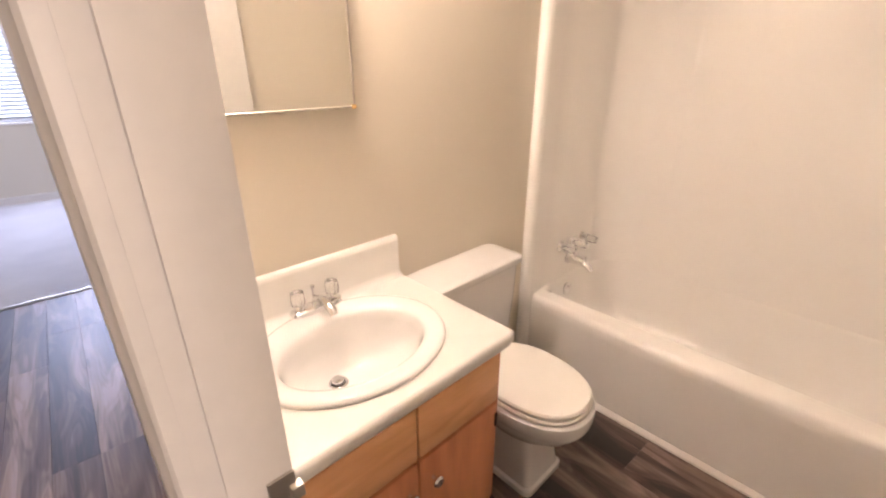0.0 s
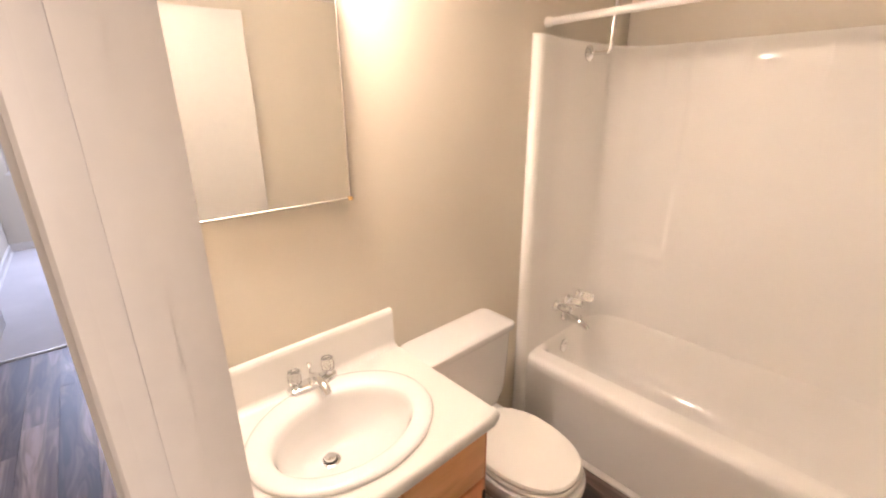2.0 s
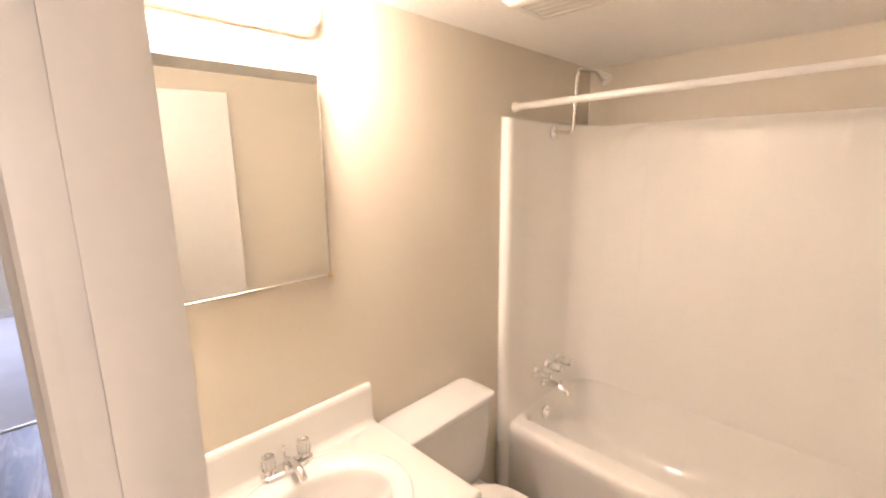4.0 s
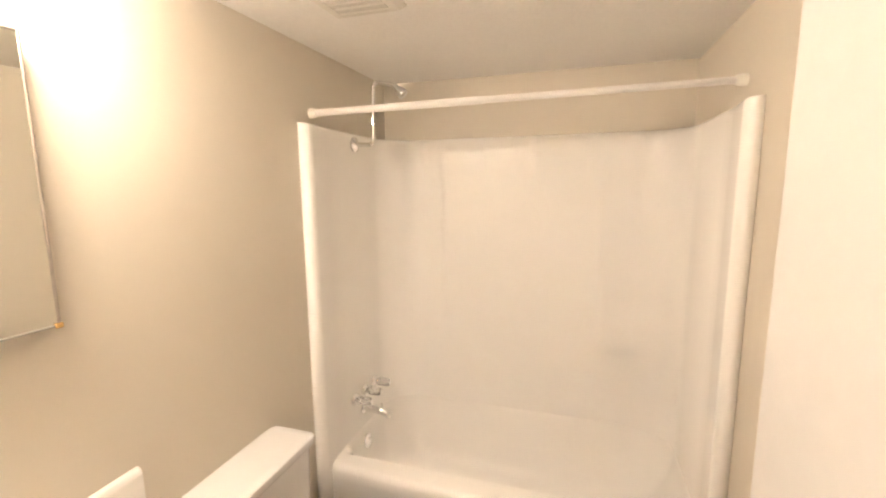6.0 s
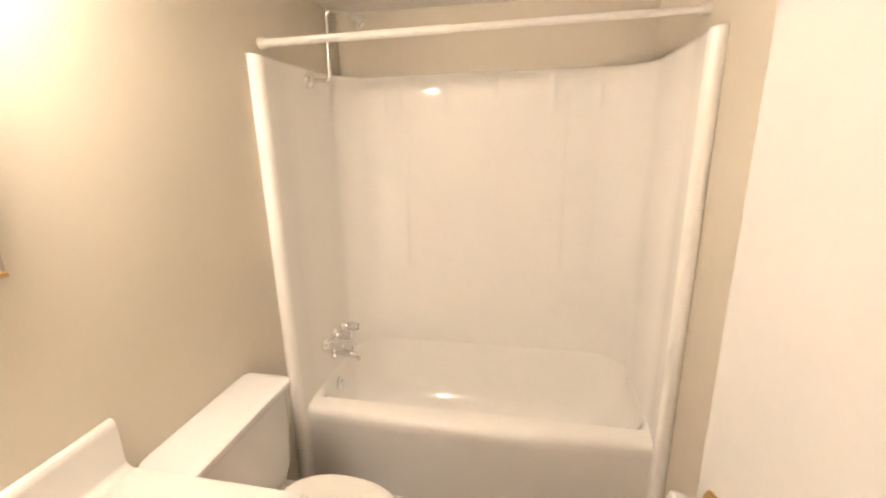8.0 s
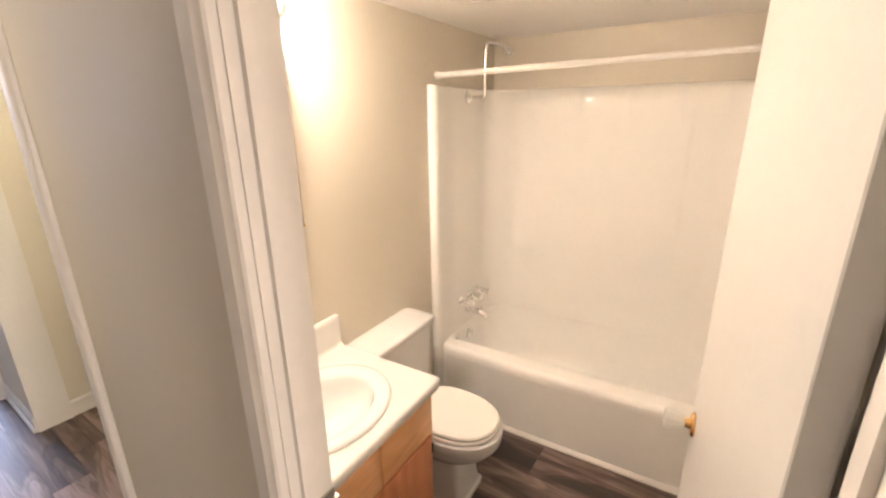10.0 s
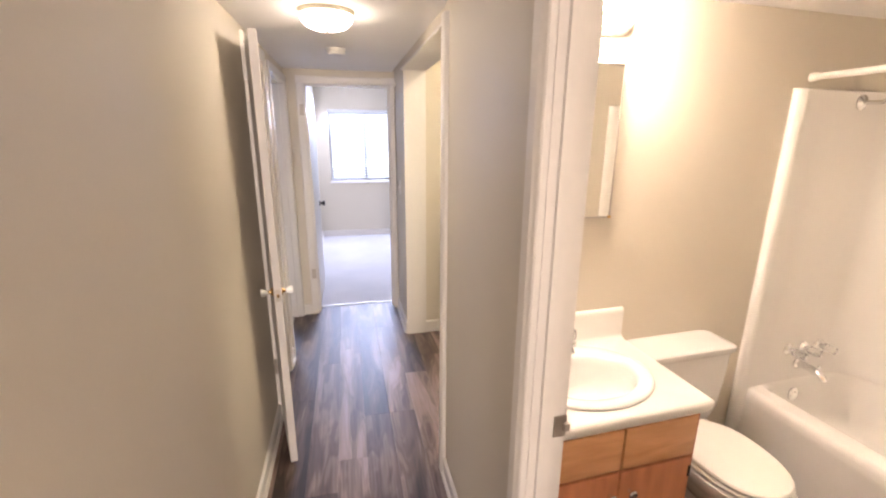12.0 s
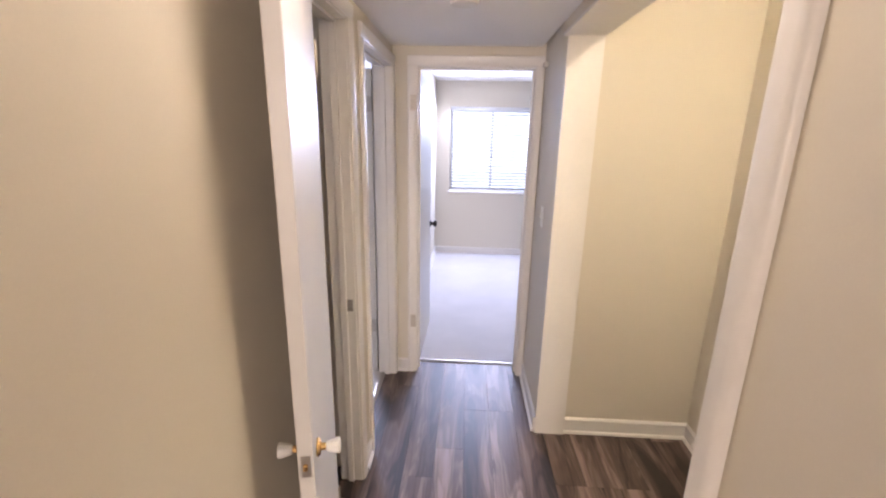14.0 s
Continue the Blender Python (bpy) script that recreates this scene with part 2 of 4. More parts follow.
def arc(c, u, v, r, a0, a1, n=8):
    c, u, v = Vector(c), Vector(u), Vector(v)
    return [c + r * (math.cos(radians(a0 + (a1 - a0) * i / n)) * u + math.sin(radians(a0 + (a1 - a0) * i / n)) * v) for i in range(n + 1)]


# ---- structure ----
H = 2.155      # ceiling of hall and bathroom
HB = 2.30      # bedroom ceilings
HA = 2.42      # alcove ceiling
B0 = 0.465                        # bathroom west face
BN, BS, BE = 1.265, -0.235, 2.65  # bathroom north, south, east faces
L, R, RF = -0.425, 0.450, 0.482   # hall left face, hall right face before and after the alcove (hall axes)
END = 3.75                        # hall end wall face
FW = 6.9                          # bedroom window wall face
OPEN0, OPEN1 = -0.112, 0.607      # bathroom doorway


def wall(name, boxes, mat=None):
    bm = bmesh.new()
    for b in boxes:
        box(*b, bm=bm)
    return link(name, bm, mat or PAINT, kind="structure")


def hall_x(y, x=R):
    """Where the hall's line x stands in the bathroom's axes at y."""
    return x + math.tan(radians(3.2)) * (y - 2.0)


def wedge(y0, y1, z0, z1, bm, x_in=B0):
    """A piece of the wall between hall and bathroom, whose faces are not quite parallel."""
    lo = [(hall_x(y0), y0, z0), (x_in, y0, z0), (x_in, y1, z0), (hall_x(y1), y1, z0)]
    return loft([lo, [(x, y, z1) for x, y, z in lo]], bm=bm, cap0=True, cap1=True)


west = bmesh.new()
wedge(-2.2, OPEN0 - 0.018, 0, H, west)
wedge(OPEN1 + 0.018, 1.60, 0, H, west)
wedge(OPEN0 - 0.018, OPEN1 + 0.018, 2.053, H, west)
link("wall_bath_west", west, PAINT, kind="structure")
wall("wall_bath_north", [(B0, BE + 0.1, BN, BN + 0.1, 0, H)])
wall("wall_bath_south", [(B0, BE + 0.1, BS - 0.1, BS, 0, H)])
wall("wall_bath_east", [(BE, BE + 0.1, BS, BN, 0, H)])
AXES[0] = HALL
wall("wall_hall_left", [(L - 0.1, L, -2.0, 2.232, 0, H), (L - 0.1, L, 2.733, 2.952, 0, H), (L - 0.1, L, 3.708, END, 0, H),
                        (L - 0.1, L, 2.232, 2.733, 2.079, H), (L - 0.1, L, 2.952, 3.708, 2.052, H)])
# unseen room, made up to enclose the fill lamp at the hall's south end
wall("wall_unseen_room", [(-2.6, L - 0.1, -2.1, -2.0, 0, H), (0.3, 2.4, -2.1, -2.0, 0, H), (-2.7, -2.6, -4.6, -2.0, 0, H), (2.4, 2.5, -4.6, -2.0, 0, H),
                    (-2.7, -1.1, -4.6, -4.5, 0, H), (0.7, 2.5, -4.6, -4.5, 0, H), (-1.1, 0.7, -4.6, -4.5, 0, 0.8), (-1.1, 0.7, -4.6, -4.5, 2.05, H)])
wall("ceiling_unseen_room", [(-2.7, 2.5, -4.6, -2.1, H, H + 0.1)], CEIL)
wall("floor_unseen_room", [(-2.6, 2.4, -4.5, -2.0, -0.1, -0.002)], CARPET)
wall("wall_hall_end", [(L - 0.1, -0.288, END, END + 0.12, 0, HB), (0.448, 3.2, END, END + 0.12, 0, HB), (-0.288, 0.448, END, END + 0.12, 2.057, HB)])
wall("wall_alcove_stub", [(RF, 0.64, 3.15, END, 0, HA)])
wall("wall_alcove_north", [(0.64, 1.335, 3.165, END, 0, HA)])
wall("wall_alcove_east", [(1.335, 1.435, 1.40, END, 0, HA)])
wall("wall_alcove_south", [(0.56, 1.335, 1.395, 1.405, 0, HA)])
wall("trim_alcove_jamb", [(RF - 0.003, 0.643, 3.136, 3.150, 0, 2.096)], TRIM)
wall("trim_alcove_head", [(0.459, 0.643, 1.585, 3.150, 2.096, 2.108)], TRIM)
wall("header_alcove", [(0.462, 0.592, 1.60, 3.15, 2.108, HA)])
wall("wall_closet", [(-1.1, -1.0, 2.0, 2.9, 0, H), (-1.0, L - 0.1, 2.0, 2.1, 0, H), (-3.0, L - 0.1, 2.8, 2.9, 0, HB)])
wall("wall_bedroom_partition", [(L - 0.1, -0.385, END + 0.12, FW, 0, HB)])
wall("wall_bedroom_side", [(-3.1, -3.0, 2.8, FW, 0, HB), (3.2, 3.3, END, FW, 0, HB)])
WZ0, WZ1 = 0.885, 1.985
W1, W2 = (-0.20, 0.92), (-2.36, -1.22)
wall("wall_window", [(-3.1, W2[0], FW, FW + 0.14, 0, HB), (W2[1], W1[0], FW, FW + 0.14, 0, HB), (W1[1], 3.3, FW, FW + 0.14, 0, HB)] +
     [(*w, FW, FW + 0.14, a, b) for w in (W1, W2) for a, b in ((0, WZ0), (WZ1, HB))])
wall("ceiling_hall", [(L - 0.1, 0.46, -2.1, END, H, H + 0.1), (0.46, 2.9, -2.1, 1.40, H, H + 0.1)], CEIL)
wall("ceiling_alcove", [(0.46, 1.44, 1.40, END, HA, HA + 0.1)], CEIL)
wall("ceiling_bedroom", [(-3.1, 3.3, END, FW + 0.14, HB, HB + 0.1), (-3.1, L - 0.1, 1.9, END, HB, HB + 0.1)], CEIL)
wall("subfloor", [(L - 0.1, BE + 0.3, -2.1, END + 0.15, -0.12, -0.012), (-1.1, L - 0.1, 1.95, 2.8, -0.12, -0.012)], DARK)
AXES[0] = BATH
wall("ceiling_bath", [(B0, BE + 0.05, BS - 0.05, BN + 0.05, H - 0.004, H + 0.05)], CEIL)
AXES[0] = HALL

carpet = bmesh.new()
box(-3.0, 3.2, END + 0.145, FW, -0.1, 0.008, bm=carpet)
box(-3.0, L - 0.085, 2.9, END + 0.145, -0.1, 0.008, bm=carpet)
tagged(link("carpet", carpet, CARPET, kind="structure"), "pale grey cut-pile carpet covering the bedroom floors")


# ---- trim ----
def baseboard(p, q, out, h=0.098, t=0.014):
    """A profiled board along a wall from p to q; out: the direction away from the wall."""
    prof = [(0, 0.001), (t + 0.009, 0.001), (t + 0.009, 0.008), (t + 0.005, 0.015), (t - 0.003, 0.018), (t - 0.003, h * 0.76), (t, h * 0.80), (t, h * 0.90), (t * 0.5, h * 0.97), (t * 0.3, h), (0, h)]
    loops = [[(e[0] + out[0] * a, e[1] + out[1] * a, z) for a, z in prof] for e in (p, q)]
    return link("baseboard", loft(loops, cap0=True, cap1=True), TRIM, 25, "structure")


baseboard((L, -2.0), (L, 2.182), (1, 0))
baseboard((L, 2.782), (L, 2.902), (1, 0))
baseboard((R, 0.70), (R, 1.552), (-1, 0))
baseboard((R, -2.0), (R, -0.16), (-1, 0))
baseboard((RF, 3.15), (RF, END), (-1, 0))
baseboard((0.64, 3.165), (1.335, 3.165), (0, -1))
baseboard((1.335, 1.41), (1.335, 3.165), (-1, 0))
baseboard((-0.41, END), (-0.336, END), (0, -1))
baseboard((-0.385, FW), (3.2, FW), (0, -1))
baseboard((-3.0, FW), (L - 0.1, FW), (0, -1))
baseboard((-0.385, 3.95), (-0.385, FW), (1, 0))
baseboard((L - 0.1, 3.90), (L - 0.1, FW), (-1, 0))


AXES[0] = BATH
baseboard((1.13, BN), (1.89, BN), (0, -1))
AXES[0] = HALL


def strip(p, q, a, b, prof):
    """Extrudes a profile of (across, out) pairs from p to q; a: across, b: out."""
    p, q, a, b = Vector(p), Vector(q), Vector(a), Vector(b)
    return loft([[e + a * u + b * w for u, w in prof] for e in (p, q)], cap0=True, cap1=True)


CASE = [(0, 0), (0, 0.010), (0.004, 0.0125), (0.012, 0.0135), (0.020, 0.0165), (0.050, 0.018), (0.056, 0.015), (0.058, 0.010), (0.058, 0)]


def doorway(name, along, face0, face1, a0, a1, top, label, cased=(True, True), stop=0.5, w=1.0):
    """Lining, stop and casing of an opening. along: 'x' or 'y', the wall's run; face0, face1: its two faces; a0, a1: the clear opening."""
    root = thing(name, ((face0 + face1) / 2, a0, 0) if along == "y" else (a0, face0, 0), label, "door frame", kind="structure")

    def P(a, f, z):
        return (f, a, z) if along == "y" else (a, f, z)

    def block(p, q, bev=0.0015):
        return box(min(p[0], q[0]), max(p[0], q[0]), min(p[1], q[1]), max(p[1], q[1]), min(p[2], q[2]), max(p[2], q[2]), bev, seg=1)

    e = 0.002
    part("jamb", block(P(a0 - 0.017, face0 - e, 0), P(a0, face1 + e, top)), TRIM, root)
    part("jamb", block(P(a1, face0 - e, 0), P(a1 + 0.017, face1 + e, top)), TRIM, root)
    part("head_jamb", block(P(a0 - 0.017, face0 - e, top), P(a1 + 0.017, face1 + e, top + 0.017)), TRIM, root)
    s0 = face0 + (face1 - face0) * stop
    part("door_stop", block(P(a0, s0 - 0.014, 0), P(a0 + 0.011, s0 + 0.014, top)), TRIM, root)
    part("door_stop", block(P(a1 - 0.011, s0 - 0.014, 0), P(a1, s0 + 0.014, top)), TRIM, root)
    part("door_stop", block(P(a0 + 0.011, s0 - 0.014, top - 0.011), P(a1 - 0.011, s0 + 0.014, top)), TRIM, root)
    for want, f, out in ((cased[0], face0, -1), (cased[1], face1, 1)):
        if not want:
            continue
        o = P(0, out, 0)
        r = 0.006
        for a, sgn in ((a0 - r, -1), (a1 + r, 1)):
            ws = w if not isinstance(want, tuple) else want[0 if sgn < 0 else 1]
            if ws <= 0:
                continue
            part("casing", strip(P(a, f, 0), P(a, f, top + r + 0.0005), P(sgn, 0, 0), o, [(u * ws, t) for u, t in CASE]), TRIM, root, sharp=25)
        lo, hi = (1, 1) if not isinstance(want, tuple) else want
        part("casing", strip(P(a0 - r - 0.058 * lo, f, top + r), P(a1 + r + 0.058 * hi, f, top + r), (0, 0, 1), o, CASE), TRIM, root, sharp=25)
    return root


frame_closet = doorway("door_2", "y", L - 0.1, L, 2.25, 2.715, 2.062, "white painted linen closet door frame", (False, True), stop=0.5)
frame_bed = doorway("door_3", "y", L - 0.1, L, 2.97, 3.69, 2.035, "white painted bedroom door frame with casing", (True, True), stop=0.5, w=0.9)
frame_far = doorway("door_4", "x", END, END + 0.12, -0.27, 0.43, 2.04, "white painted door frame at the end of the hall", ((1, 0.75), True), stop=0.5)
part("casing", strip((R, 1.553, 0), (R, 1.553, 2.108), (0, 1, 0), (-1, 0, 0), [(0, 0), (0, 0.010), (0.003, 0.017), (0.008, 0.021), (0.014, 0.023), (0.046, 0.023), (0.047, 0.022), (0.047, 0)]), TRIM,
     thing("trim_alcove", (R, 1.6, 0), "white corner trim at the open alcove", "trim", kind="structure"))

# bathroom doorway: the lining follows the bathroom's axes, the casing the hall's
frame_bath = thing("door_1", (R, 0.26, 0), "white painted bathroom door frame with profiled casing", "door frame", kind="structure")
DT = 2.035
c0, c1 = OPEN0 + 0.019 - 0.006, OPEN1 + 0.021 + 0.006
for y, sgn in ((c0, -1), (c1, 1)):
    part("casing", strip((R, y, 0), (R, y, DT + 0.0065), (0, sgn, 0), (-1, 0, 0), [(u, t * 1.75) for u, t in CASE]), TRIM, frame_bath, sharp=25)
part("casing", strip((R, c0 - 0.058, DT + 0.006), (R, c1 + 0.058, DT + 0.006), (0, 0, 1), (-1, 0, 0), CASE), TRIM, frame_bath, sharp=25)
AXES[0] = BATH


def lining(y0, y1, z0, z1, x0=None, x1=None):
    lo = [(x0 if x0 is not None else hall_x(y0) - 0.002, y0, z0), (x1 or B0 + 0.002, y0, z0), (x1 or B0 + 0.002, y1, z0), (x0 if x0 is not None else hall_x(y1) - 0.002, y1, z0)]
    return loft([lo, [(x, y, z1) for x, y, z in lo]], cap0=True, cap1=True)


part("jamb", lining(OPEN1, OPEN1 + 0.017, 0, DT), TRIM, frame_bath)
part("jamb", lining(OPEN0 - 0.017, OPEN0, 0, DT), TRIM, frame_bath)
part("head_jamb", lining(OPEN0 - 0.017, OPEN1 + 0.017, DT, DT + 0.017), TRIM, frame_bath)
part("door_stop", lining(OPEN1 - 0.010, OPEN1, 0, DT, 0.392, 0.424), TRIM, frame_bath)
part("door_stop", lining(OPEN0, OPEN0 + 0.010, 0, DT, 0.392, 0.424), TRIM, frame_bath)
part("door_stop", lining(OPEN0 + 0.010, OPEN1 - 0.010, DT - 0.010, DT, 0.392, 0.424), TRIM, frame_bath)


def metal_plate(parent, name, x0, x1, y0, y1, z0, z1, mat=STEEL):
    p = part(name, box(x0, x1, y0, y1, z0, z1, 0.0008, seg=1), mat, parent, "worn metal " + name.replace("_", " "))
    return p


metal_plate(frame_bath, "strike_plate", 0.434, 0.468, 0.603, 0.6075, 0.925, 0.985)
metal_plate(frame_bath, "strike_lip", 0.458, 0.474, 0.594, 0.6065, 0.945, 0.965)
AXES[0] = HALL
metal_plate(frame_closet, "strike_plate", L - 0.045, L - 0.01, 2.7115, 2.7155, 0.90, 0.955)
for z in (0.345, 1.855):
    hp = metal_plate(frame_closet, "hinge_plate", L + 0.001, L + 0.040, 2.1815, 2.1855, z - 0.046, z + 0.046)
    for dz in (-0.03, 0.0, 0.03):
        part("screw", lathe([(0.0045, 0), (0.0035, 0.0012)], (L + 0.020, 2.1815, z + dz), (0, -1, 0), n=8), BRASS, hp)
PAINTED = material("painted_hinge", (0.50, 0.45, 0.39), 0.4, 0.2, vary=0.15)
for z in (0.397, 1.834):
    hp = metal_plate(frame_far, "hinge_plate", -0.315, -0.279, END - 0.0215, END - 0.0180, z - 0.045, z + 0.045, PAINTED)
    for dz in (-0.03, 0.03):
        part("screw", lathe([(0.004, 0), (0.003, 0.0012)], (-0.297, END - 0.0215, z + dz), (0, -1, 0), n=8), STEEL, hp)
metal_plate(frame_far, "strike_plate", 0.4265, 0.4305, END + 0.075, END + 0.105, 0.93, 0.985)


# ---- doors ----
def knob_set(leaf, at, out, mat_rose, mat_knob, clear=True, size=1.0):
    """Rosette, shank and knob on one face of a door."""
    part("rosette", lathe([(r * size, h) for r, h in ((0.030, 0), (0.031, 0.003), (0.026, 0.008), (0.013, 0.010), (0.011, 0.022))], at, out), mat_rose, leaf, "round metal rosette")
    tip = Vector(at) + Vector(out) * 0.021
    prof = [(0.011, 0), (0.017, 0.004), (0.021, 0.018), (0.026, 0.036), (0.026, 0.043), (0.021, 0.047), (0.004, 0.047)] if clear else \
           [(0.010, 0), (0.014, 0.004), (0.026, 0.014), (0.028, 0.026), (0.022, 0.036), (0.004, 0.038)]
    prof = [(r * size, h * size) for r, h in prof]
    part("door_knob", lathe(prof, tip, out, n=10 if clear else 20), mat_knob, leaf, "frosted faceted knob" if clear else "round metal knob", sharp=20 if clear else 40)


def swung_door(name, hinge, tip, width, top, label, knob, thick=0.035, side=1, kz=0.96, category="door", z0=0.012, size=1.0):
    """A leaf hung at hinge that points towards tip; side: on which of its faces the jamb side lies."""
    root = thing(name, (hinge[0], hinge[1], z0), label, category)
    d = (Vector((*tip, 0)) - Vector((*hinge, 0))).normalized()
    n = Vector((-d.y, d.x, 0)) * side
    m = Matrix(((d.x, n.x, 0, hinge[0]), (d.y, n.y, 0, hinge[1]), (0, 0, 1, 0), (0, 0, 0, 1)))
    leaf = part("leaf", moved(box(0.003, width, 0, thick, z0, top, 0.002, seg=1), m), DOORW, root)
    for z in (0.37, top - 0.2):
        part("hinge", moved(box(-0.002, 0.0045, 0.002, thick - 0.004, z - 0.045, z + 0.045, 0.0008, seg=1), m), STEEL, root, "painted-over metal hinge leaf")
        part("hinge_pin", lathe([(0.0055, -0.047), (0.0055, 0.047)], m @ Vector((-0.004, thick + 0.001 if side > 0 else -0.001, z)), n=10), STEEL, root)
    part("latch_plate", moved(box(width - 0.0005, width + 0.0015, thick * 0.2, thick * 0.8, kz - 0.029, kz + 0.029, 0.0005, seg=1), m), STEEL, root, "worn brass latch plate")
    part("latch_bolt", moved(box(width, width + 0.009, thick * 0.38, thick * 0.66, kz - 0.008, kz + 0.008, 0.002, seg=1), m), BRASS, root)
    rose, grip, clear = knob
    for y, o in ((thick, n), (0, -n)):
        knob_set(root, m @ Vector((width - 0.062, y, kz)), o, rose, grip, clear, size)
    return root


AXES[0] = BATH
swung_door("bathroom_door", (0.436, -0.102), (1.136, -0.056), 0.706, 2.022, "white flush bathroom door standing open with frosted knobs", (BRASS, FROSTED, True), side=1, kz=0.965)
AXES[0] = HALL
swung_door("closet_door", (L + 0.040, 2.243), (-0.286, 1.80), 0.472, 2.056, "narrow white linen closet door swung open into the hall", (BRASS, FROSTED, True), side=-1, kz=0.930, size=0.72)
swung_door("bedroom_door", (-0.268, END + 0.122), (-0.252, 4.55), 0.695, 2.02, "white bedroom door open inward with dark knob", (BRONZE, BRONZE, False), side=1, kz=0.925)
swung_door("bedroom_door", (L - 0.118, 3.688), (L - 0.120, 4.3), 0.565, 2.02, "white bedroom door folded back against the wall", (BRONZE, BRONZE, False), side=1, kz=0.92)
AXES[0] = BATH
# ---- bathtub with surround ----
tub = thing("bathtub", (2.28, 0.515, 0), "glossy off-white one-piece fibreglass bathtub and shower surround", "bathtub")
TX0, TX1, TY0, TY1, RIM = 1.925, 2.640, BS + 0.004, BN - 0.004, 0.425


def apron_line(z, n=40):
    """Front face of the apron, bowed a little outwards in the middle."""
    out = []
    for i in range(n + 1):
        v = i / n
        bow = 0.03 * math.sin(math.pi * v) * (z / RIM)
        out.append((v, bow))
    return out


def tub_shell():
    loops = []
    n = 40
    rows = [(0.0, 0.012), (0.018, 0.012), (0.022, 0.0), (0.10, 0.002), (0.36, 0.010), (0.40, 0.008), (0.416, 0.016), (0.424, 0.028), (RIM, 0.045)]
    for z, inset in rows:
        loops.append([(TX0 - 0.012 + inset - b, TY0 + v * (TY1 - TY0), z) for v, b in apron_line(z, n)])
    loops.append([(TX0 + 0.085, TY0 + i / n * (TY1 - TY0), RIM - 0.002) for i in range(n + 1)])
    return loft(loops, closed=False)


part("apron", tub_shell(), ACRYL, tub, sharp=60)
# the back and both ends run down from the surround without a ledge; only the front has a flat rim
def tub_loop(x0, x1, y0, y1, rf, rb, z, k=10):
    """Rounded rectangle with radius rf at the front corners and rb at the back ones."""
    out = []
    for cx, cy, r, a0 in ((x1 - rb, y1 - rb, rb, 0), (x0 + rf, y1 - rf, rf, 90), (x0 + rf, y0 + rf, rf, 180), (x1 - rb, y0 + rb, rb, 270)):
        out += [(cx + r * math.cos(radians(a0 + 90 * i / k)), cy + r * math.sin(radians(a0 + 90 * i / k)), z) for i in range(k + 1)]
    return out


basin = [tub_loop(TX0 + front, TX1 - 0.012 - e, TY0 + 0.022 + e + 0.42 * max(0, RIM - 0.10 - z), TY1 - 0.022 - e, rf, 0.18, z) for front, e, rf, z in
         ((0.066, -0.003, 0.02, RIM - 0.001), (0.080, -0.003, 0.05, RIM - 0.003), (0.090, 0.000, 0.08, RIM - 0.010), (0.097, 0.003, 0.10, RIM - 0.024), (0.101, 0.006, 0.12, RIM - 0.045),
          (0.108, 0.016, 0.13, 0.30), (0.120, 0.034, 0.14, 0.20), (0.140, 0.056, 0.14, 0.125), (0.175, 0.095, 0.14, 0.085), (0.23, 0.150, 0.12, 0.070))]
part("basin", loft(basin, cap1=True), ACRYL, tub, sharp=60)


RIBS = (1.036, 0.935, 0.714, 0.452, 0.198, -0.011)   # moulded ribs below the top edge


